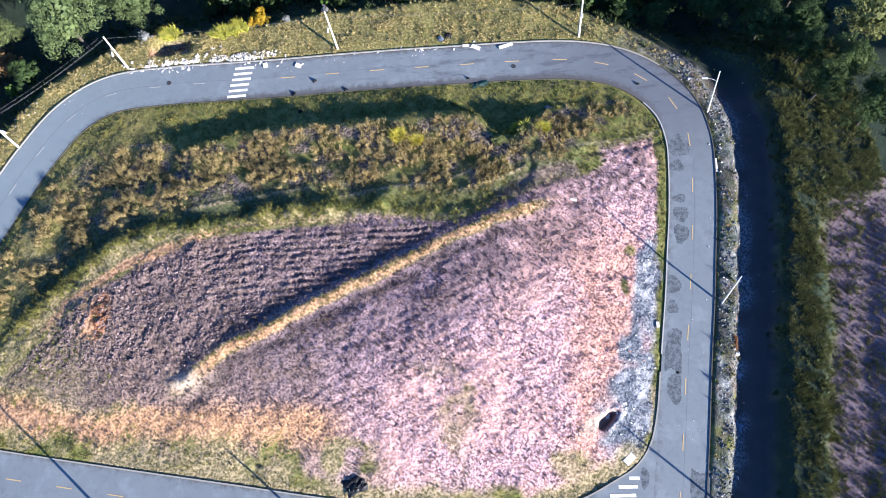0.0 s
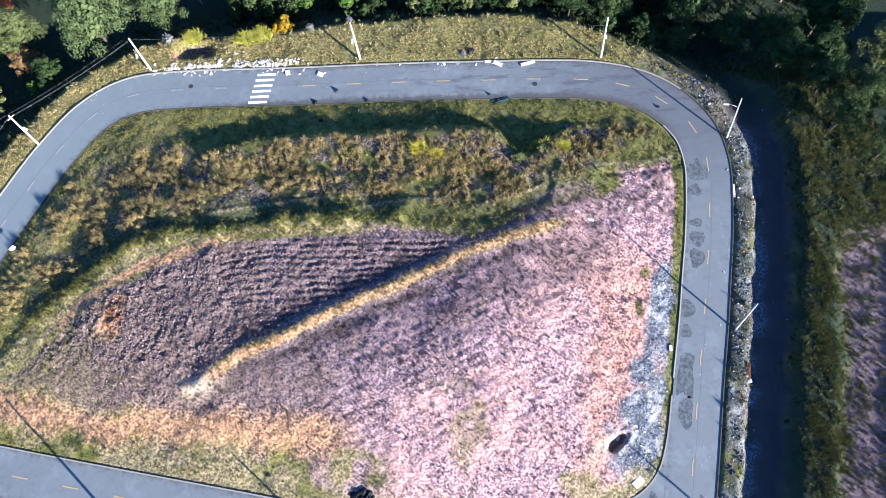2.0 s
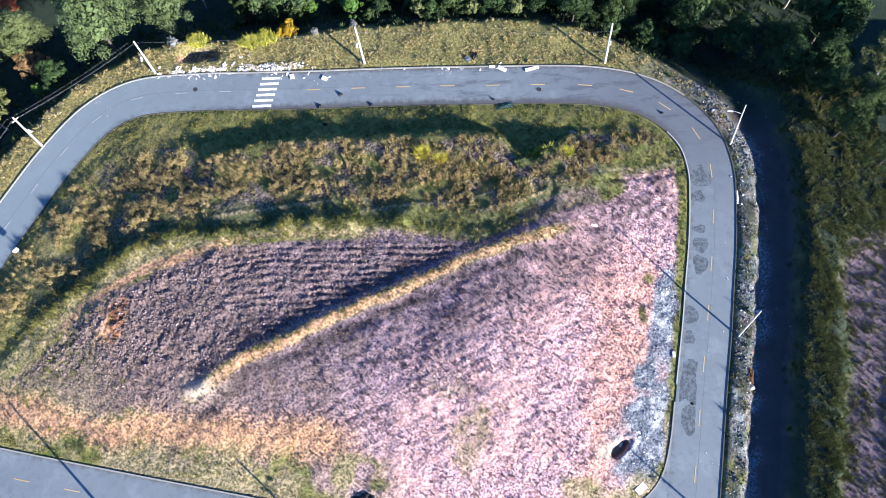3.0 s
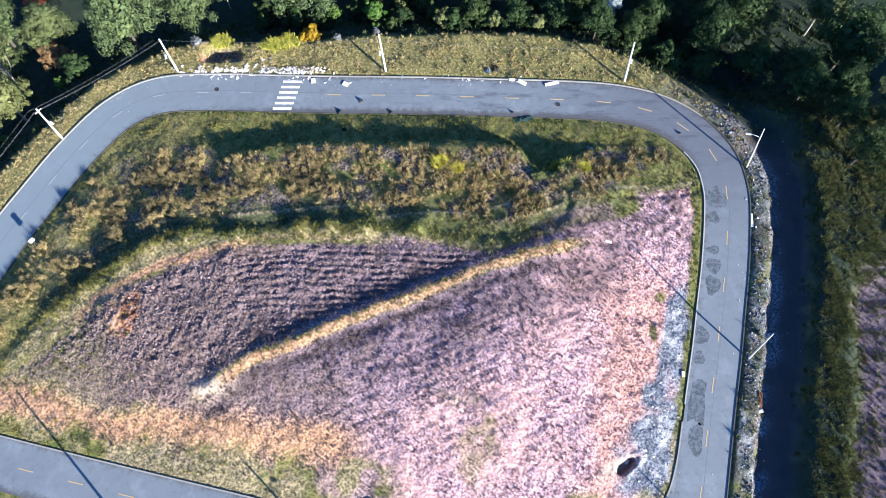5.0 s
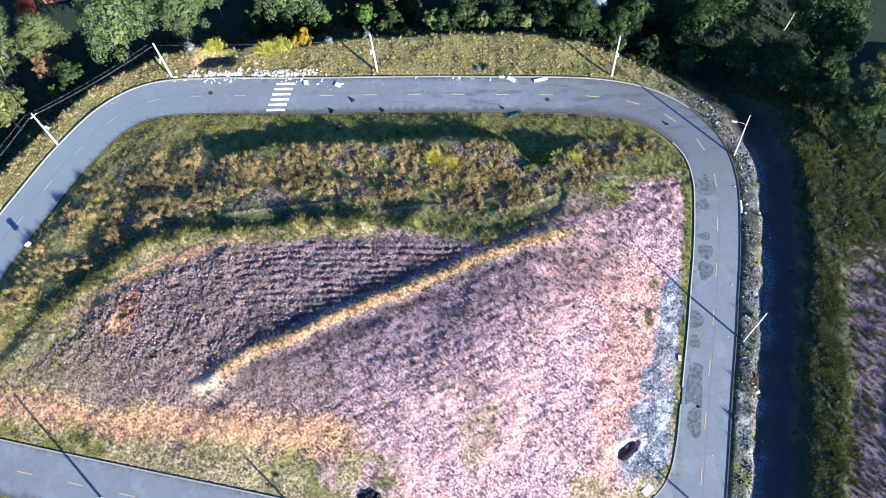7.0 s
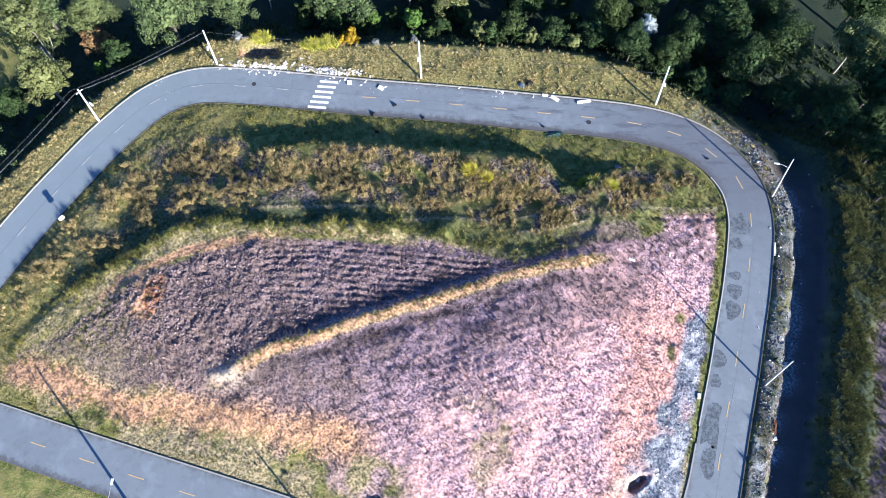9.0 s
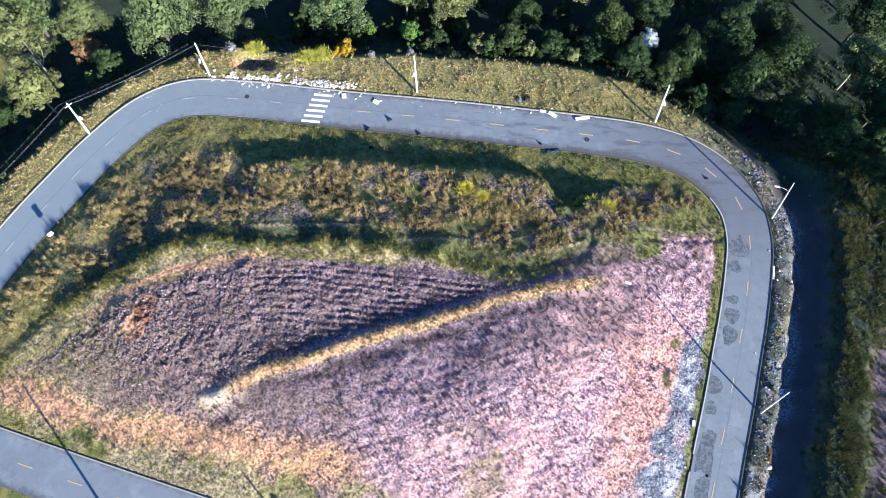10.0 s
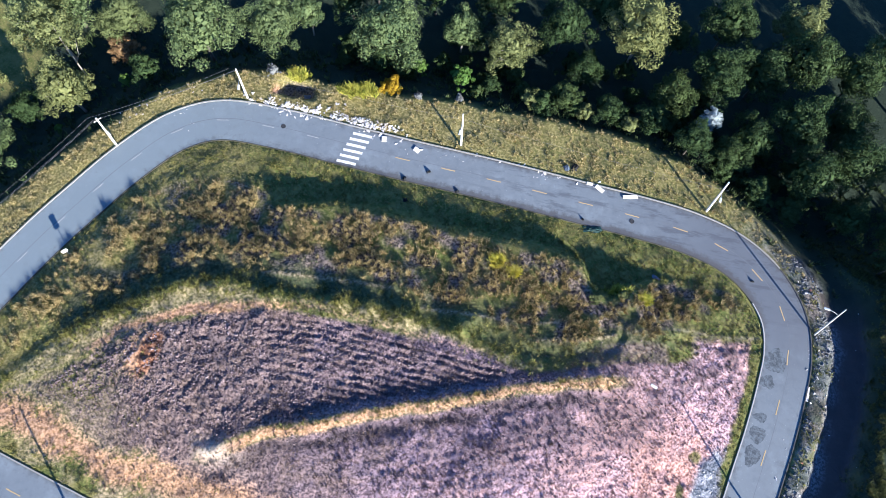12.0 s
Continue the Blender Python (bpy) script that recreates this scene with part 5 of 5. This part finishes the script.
strew(14, [(20.9, 7.3, 0.7, 0.4, 30), (22.0, 8.0, 0.6, 0.5, 0)], (0, 1, 2), "white plaster lump at the rim of the pit", "rubble round the pit", 209, 0.5, 1.2)
strew(18, [(32.5, 15, 0.9, 3.5, -14), (30.6, 5, 1.2, 3.5, -14), (36.8, 27, 0.5, 4, -14), (40.0, 44, 0.3, 2.5, 0)], (1, 4, 1), "small white litter piece on the asphalt", "litter on the street", 207, 0.15, 0.42)
strew(10, [(47.5, 47.5, 1.5, 2.5, 0), (46, 36, 1.2, 5, -8), (43, 20, 1.2, 6, -10)], (1, 3), "pale stone lying on the dirt track", "stones on the track", 208, 0.3, 0.9)


def gravel(name, n, weight, material, label, seed, area, size):
    """Bits too small to count: little four-sided pebbles in one mesh."""
    x, y, z = scatter(n, area, weight, seed)
    r = np.random.default_rng(seed)
    s = (r.uniform(0.5, 1.35, len(x)) ** 2.5 * size)[:, None, None]
    a = r.uniform(0, 2 * np.pi, len(x))
    base = np.array([(1, 0, 0), (-0.5, 0.8, 0), (-0.5, -0.8, 0), (0.1, 0.1, 0.9)])
    c, si = np.cos(a)[:, None], np.sin(a)[:, None]
    shape = np.stack([base[:, 0] * c - base[:, 1] * si, base[:, 0] * si + base[:, 1] * c, np.broadcast_to(base[:, 2], (len(x), 4))], -1) * s
    v = (shape + np.stack([x, y, z - 0.01], 1)[:, None]).reshape(-1, 3)
    f = (np.arange(len(x))[:, None, None] * 4 + np.array([(0, 1, 3), (1, 2, 3), (2, 0, 3)])).reshape(-1, 3)
    me = bpy.data.meshes.new(name)
    me.from_pydata(v.tolist(), [], f.tolist())
    me.materials.append(material)
    return tagged(new(name, me), label, "gravel", kind="stuff")


gravel("pale_gravel", 40000, lambda p: p.ash * 0.14, GREY_RUBBLE, "pale and grey grit on the ashy strips", 211, (15, 46, -6, 50), 0.10)
gravel("white_grit", 16000, lambda p: p.ash * 0.09 * (1 - 0.45 * p.share), RUBBLE, "white plaster crumbs on the ashy strips", 212, (15, 46, -6, 50), 0.11)
gravel("rubble_bits", 30000, lambda p: (p.main > 0) * (1 - p.share) * (1 - ease(p.d_out, 0.8, 2.2)) * ease(p.x, -46, -38) * (1 - ease(p.x, -26, -18)) * patchy(p, 1.4, 30, -0.3, 0.3) * 1.4, RUBBLE, "white plaster crumbs along the kerb", 214, (-48, 16, 60, 72), 0.17)
gravel("rubble_bits", 30000, lambda p: (p.main > 0) * p.share * (1 - ease(p.d_out, 3.0, 4.4)) * patchy(p, 2.5, 29) * 0.45, DARK_RUBBLE, "broken grey rubble in the strip beside the street", 215, (24, 46, -8, 58), 0.15)
gravel("clods", 60000, lambda p: p.field * 0.4 * (1 - p.ash) * (1 - 0.8 * p.between), plain("earth_clods", (0.27, 0.20, 0.195), 0.95, 0.3, 1.0), "small earth clods on the bare field", 213, LOT, 0.085)


gravel("clods", 90000, lambda p: p.between * 0.34 * patchy(p, 1.2, 73, -0.3, 0.6), plain("grey_brown_clods", (0.185, 0.132, 0.130), 0.95, 0.5, 0.8), "broken clods of the ploughed field", 217, (-60, 4, 12, 37), 0.14)
gravel("clods", 50000, lambda p: p.between * 0.22 * patchy(p, 2.5, 74, -0.2, 0.6), plain("pale_clods", (0.33, 0.25, 0.245), 0.95, 0.4, 0.8), "pale dry clods of the ploughed field", 218, (-60, 4, 12, 37), 0.11)


def sheet(name, x, y, wide, deep, turn, material, label, category, seed, rise=0.18):
    """A crumpled sheet lying on the ground."""
    r = random.Random(seed)
    bm = bmesh.new()
    n = 10
    grid = [[None] * (n + 1) for _ in range(n + 1)]
    for i in range(n + 1):
        for j in range(n + 1):
            u, v = 2 * i / n - 1, 2 * j / n - 1
            edge = 1 + 0.08 * math.sin(5 * math.atan2(v, u) + seed)
            grid[i][j] = bm.verts.new((u * wide / 2 * edge, v * deep / 2 * edge, rise * max(0, 1 - u * u) * max(0, 1 - v * v) * r.uniform(0.3, 1.4) + 0.03))
    for i in range(n):
        for j in range(n):
            bm.faces.new((grid[i][j], grid[i + 1][j], grid[i + 1][j + 1], grid[i][j + 1]))
    bmesh.ops.solidify(bm, geom=bm.faces[:], thickness=0.02)
    ob = new(name, finish(bm, name, material))
    ob.matrix_basis = pose(x, y, height_at(x, y) + 0.02, 0, 0, turn)
    return tagged(ob, label, category)


sheet("tarpaulin", -12.6, 1.9, 3.0, 2.2, 20, BLACK, "crumpled black tarpaulin heap on the grass", "tarpaulin", 1, 0.6)
sheet("plastic_sheet", 9.0, 56.0, 2.6, 0.9, 10, TEAL, "crumpled dark teal sheet in the verge weeds", "plastic sheet", 2)
sheet("plastic_sheet", 4.0, 64.6, 0.8, 0.9, 30, BLUE, "crumpled blue-grey bag on the verge", "plastic sheet", 3, 0.4)
sheet("plastic_sheet", 5.2, 65.0, 0.9, 1.3, -20, BLACK, "black bag on the verge", "plastic sheet", 4, 0.4)
sheet("plastic_sheet", 18.6, 50.6, 1.5, 0.5, -25, BLUE, "blue sheet lying in the grass", "plastic sheet", 5)
# blue sheets added where pale rubble looks blue in the shade
for k, (x, y, w, d) in enumerate([(39.6, 22.6, 1.2, 0.9), (37.0, 10.5, 0.9, 1.2), (35.6, 4.0, 1.0, 1.3)]):
    sheet("plastic_sheet", x, y, w, d, 30 * k, BLUE, "faded blue sheet put in for rubble that shade turns blue", "plastic sheet", 10 + k)
for k, (x, y, w, d) in enumerate([(31.8, 53.1, 0.7, 0.35), (-10.8, 57.6, 0.8, 0.5), (-18.6, 57.9, 1.1, 0.6), (-15.4, 59.7, 0.5, 0.9), (7.4, 57.2, 0.6, 0.4), (-17.7, 54.6, 0.9, 0.8)]):
    sheet("black_bag", x, y, 0.7 * w, 0.7 * d, 40 * k, BLACK, "black rubbish bag lying by the street", "rubbish bag", 20 + k, 0.3)


def board(x, y, length, width, turn, label):
    bm = bmesh.new()
    box(bm, length, width, 0.14, Matrix(), 0.015)
    ob = new("concrete_slab", finish(bm, "concrete_slab", RUBBLE))
    ob.matrix_basis = pose(x, y, height_at(x, y) + 0.09, 0, 3, turn)
    return tagged(ob, label, "concrete slab")


board(13.6, 62.0, 2.2, 0.5, 14, "long white slab leaning on the kerb")
board(9.1, 62.3, 1.4, 0.6, -30, "white slab lying at the kerb")
board(7.6, 62.8, 0.9, 0.4, 0, "white slab lying at the kerb")
board(-22.8, 63.4, 0.7, 0.8, 10, "square white slab on the asphalt")
board(-17.8, 62.7, 0.9, 0.7, -25, "square white slab on the asphalt")
board(28.0, 17.8, 0.4, 0.75, -5, "small white block on the grass verge")
board(19.5, 35.7, 0.9, 0.35, -20, "pale slab lying on the bare field")
board(21.4, 1.5, 1.5, 0.9, 38, "pale concrete drain slab at the street corner")
board(40.2, 39.2, 0.35, 2.0, -5, "white board lying along the kerb")


def sign(x, y, turn):
    ob = empty("road_sign", (x, y, height_at(x, y)), "white road sign board on a thin post", "road sign", "", turn)
    bm = bmesh.new()
    tube(bm, [(0, 0, -0.3), (0, 0, 2.1)], [0.04, 0.04], 8)
    part("post", finish(bm, "post", METAL, True), ob)
    bm = bmesh.new()
    box(bm, 0.72, 0.04, 0.8, Matrix.Translation((0, -0.07, 1.65)), 0.012)
    part("board", finish(bm, "board", SIGN_WHITE), ob, "plain white board")
    bm = bmesh.new()
    for z in (1.4, 1.9):
        box(bm, 0.9, 0.03, 0.06, Matrix.Translation((0, -0.03, z)), 0.005)
    part("bracket", finish(bm, "bracket", METAL), ob)


sign(-60.7, 37.4, 50)


def dead_tree(x, y):
    bm = bmesh.new()
    tube(bm, [(0, 0, -0.5), (0.1, 0.1, 3), (0.0, 0.5, 6), (-0.3, 1.0, 9), (-0.4, 1.5, 11)], [0.17, 0.14, 0.11, 0.07, 0.03], 8)
    tube(bm, [(0.0, 0.3, 5), (-0.8, 0.1, 6.2), (-1.3, -0.1, 7)], [0.08, 0.05, 0.02], 6)
    tube(bm, [(0.1, 0.1, 3.5), (1.1, 0.7, 5.5), (1.5, 1.6, 8)], [0.09, 0.06, 0.02], 6)
    tube(bm, [(1.0, 0.6, 5.3), (2.0, 0.5, 6.3)], [0.05, 0.02], 6)
    ob = new("dead_tree", finish(bm, "dead_tree", plain("dead_wood", (0.30, 0.28, 0.24), 0.9, 0.25, 2.0), True))
    ob.matrix_basis = pose(x, y, height_at(x, y))
    tagged(ob, "bare pale dead tree trunk with broken limbs", "tree")


dead_tree(-72.4, 67.2)


# ---- past the wood: a shed under a blue sheet and a red flowering tree ----
bush(-72.8, 84.6, 4.2, 5.6, leafy("blossom_red", (0.30, 0.06, 0.03), (0.75, 0.20, 0.12), (0.60, 0.20, 0.10)), "small tree in red-orange blossom beside the shed", 91, 40, 80, 0.12)


def shed(x, y, turn):
    ob = empty("shed", (x, y, height_at(x, y)), "small brick shed roofed with a bright blue sheet", "shed", "", turn)
    brick = plain("rough_brickwork", (0.30, 0.16, 0.12), 0.9, 0.3, 2.0)
    for px, py, sx, sy in ((0, -1.7, 5.2, 0.15), (0, 1.7, 5.2, 0.15), (-2.52, 0, 0.15, 3.24), (2.52, 0, 0.15, 3.24)):
        bm = bmesh.new()
        box(bm, sx, sy, 3.2, Matrix.Translation((px, py, 1.3)), 0.01)
        part("wall", finish(bm, "wall", brick), ob)
    bm = bmesh.new()
    rows = [[bm.verts.new((-2.9 + 5.8 * i / 14, -2.1 + 4.2 * j / 8, 3.02 + 0.07 * math.sin(2.6 * i) + 0.05 * math.sin(1.9 * j + i) + 0.08 * j)) for j in range(9)] for i in range(15)]
    for i in range(14):
        for j in range(8):
            bm.faces.new((rows[i][j], rows[i + 1][j], rows[i + 1][j + 1], rows[i][j + 1]))
    bmesh.ops.solidify(bm, geom=bm.faces[:], thickness=0.03)
    part("roof_sheet", finish(bm, "roof_sheet", plain("bright_blue_sheet", (0.06, 0.26, 0.62), 0.5, 0.25, 2.0)), ob, "creased bright blue plastic sheet")


shed(-68.6, 89.0, 8)
sheet("rusty_sheet", 37.3, 14.4, 0.8, 2.0, -10, plain("rusty_iron", (0.20, 0.09, 0.04), 0.8, 0.35, 3.0), "rusty brown sheet among the rubble", "metal sheet", 31, 0.2)
sheet("plastic_sheet", 37.2, 12.9, 0.9, 0.5, 15, SIGN_WHITE, "crumpled white sheet among the rubble", "plastic sheet", 32, 0.2)
sheet("plastic_sheet", -35.8, 68.5, 1.3, 0.9, 10, BLUE, "grey-blue sheet in a dark hollow of the verge", "plastic sheet", 33, 0.25)
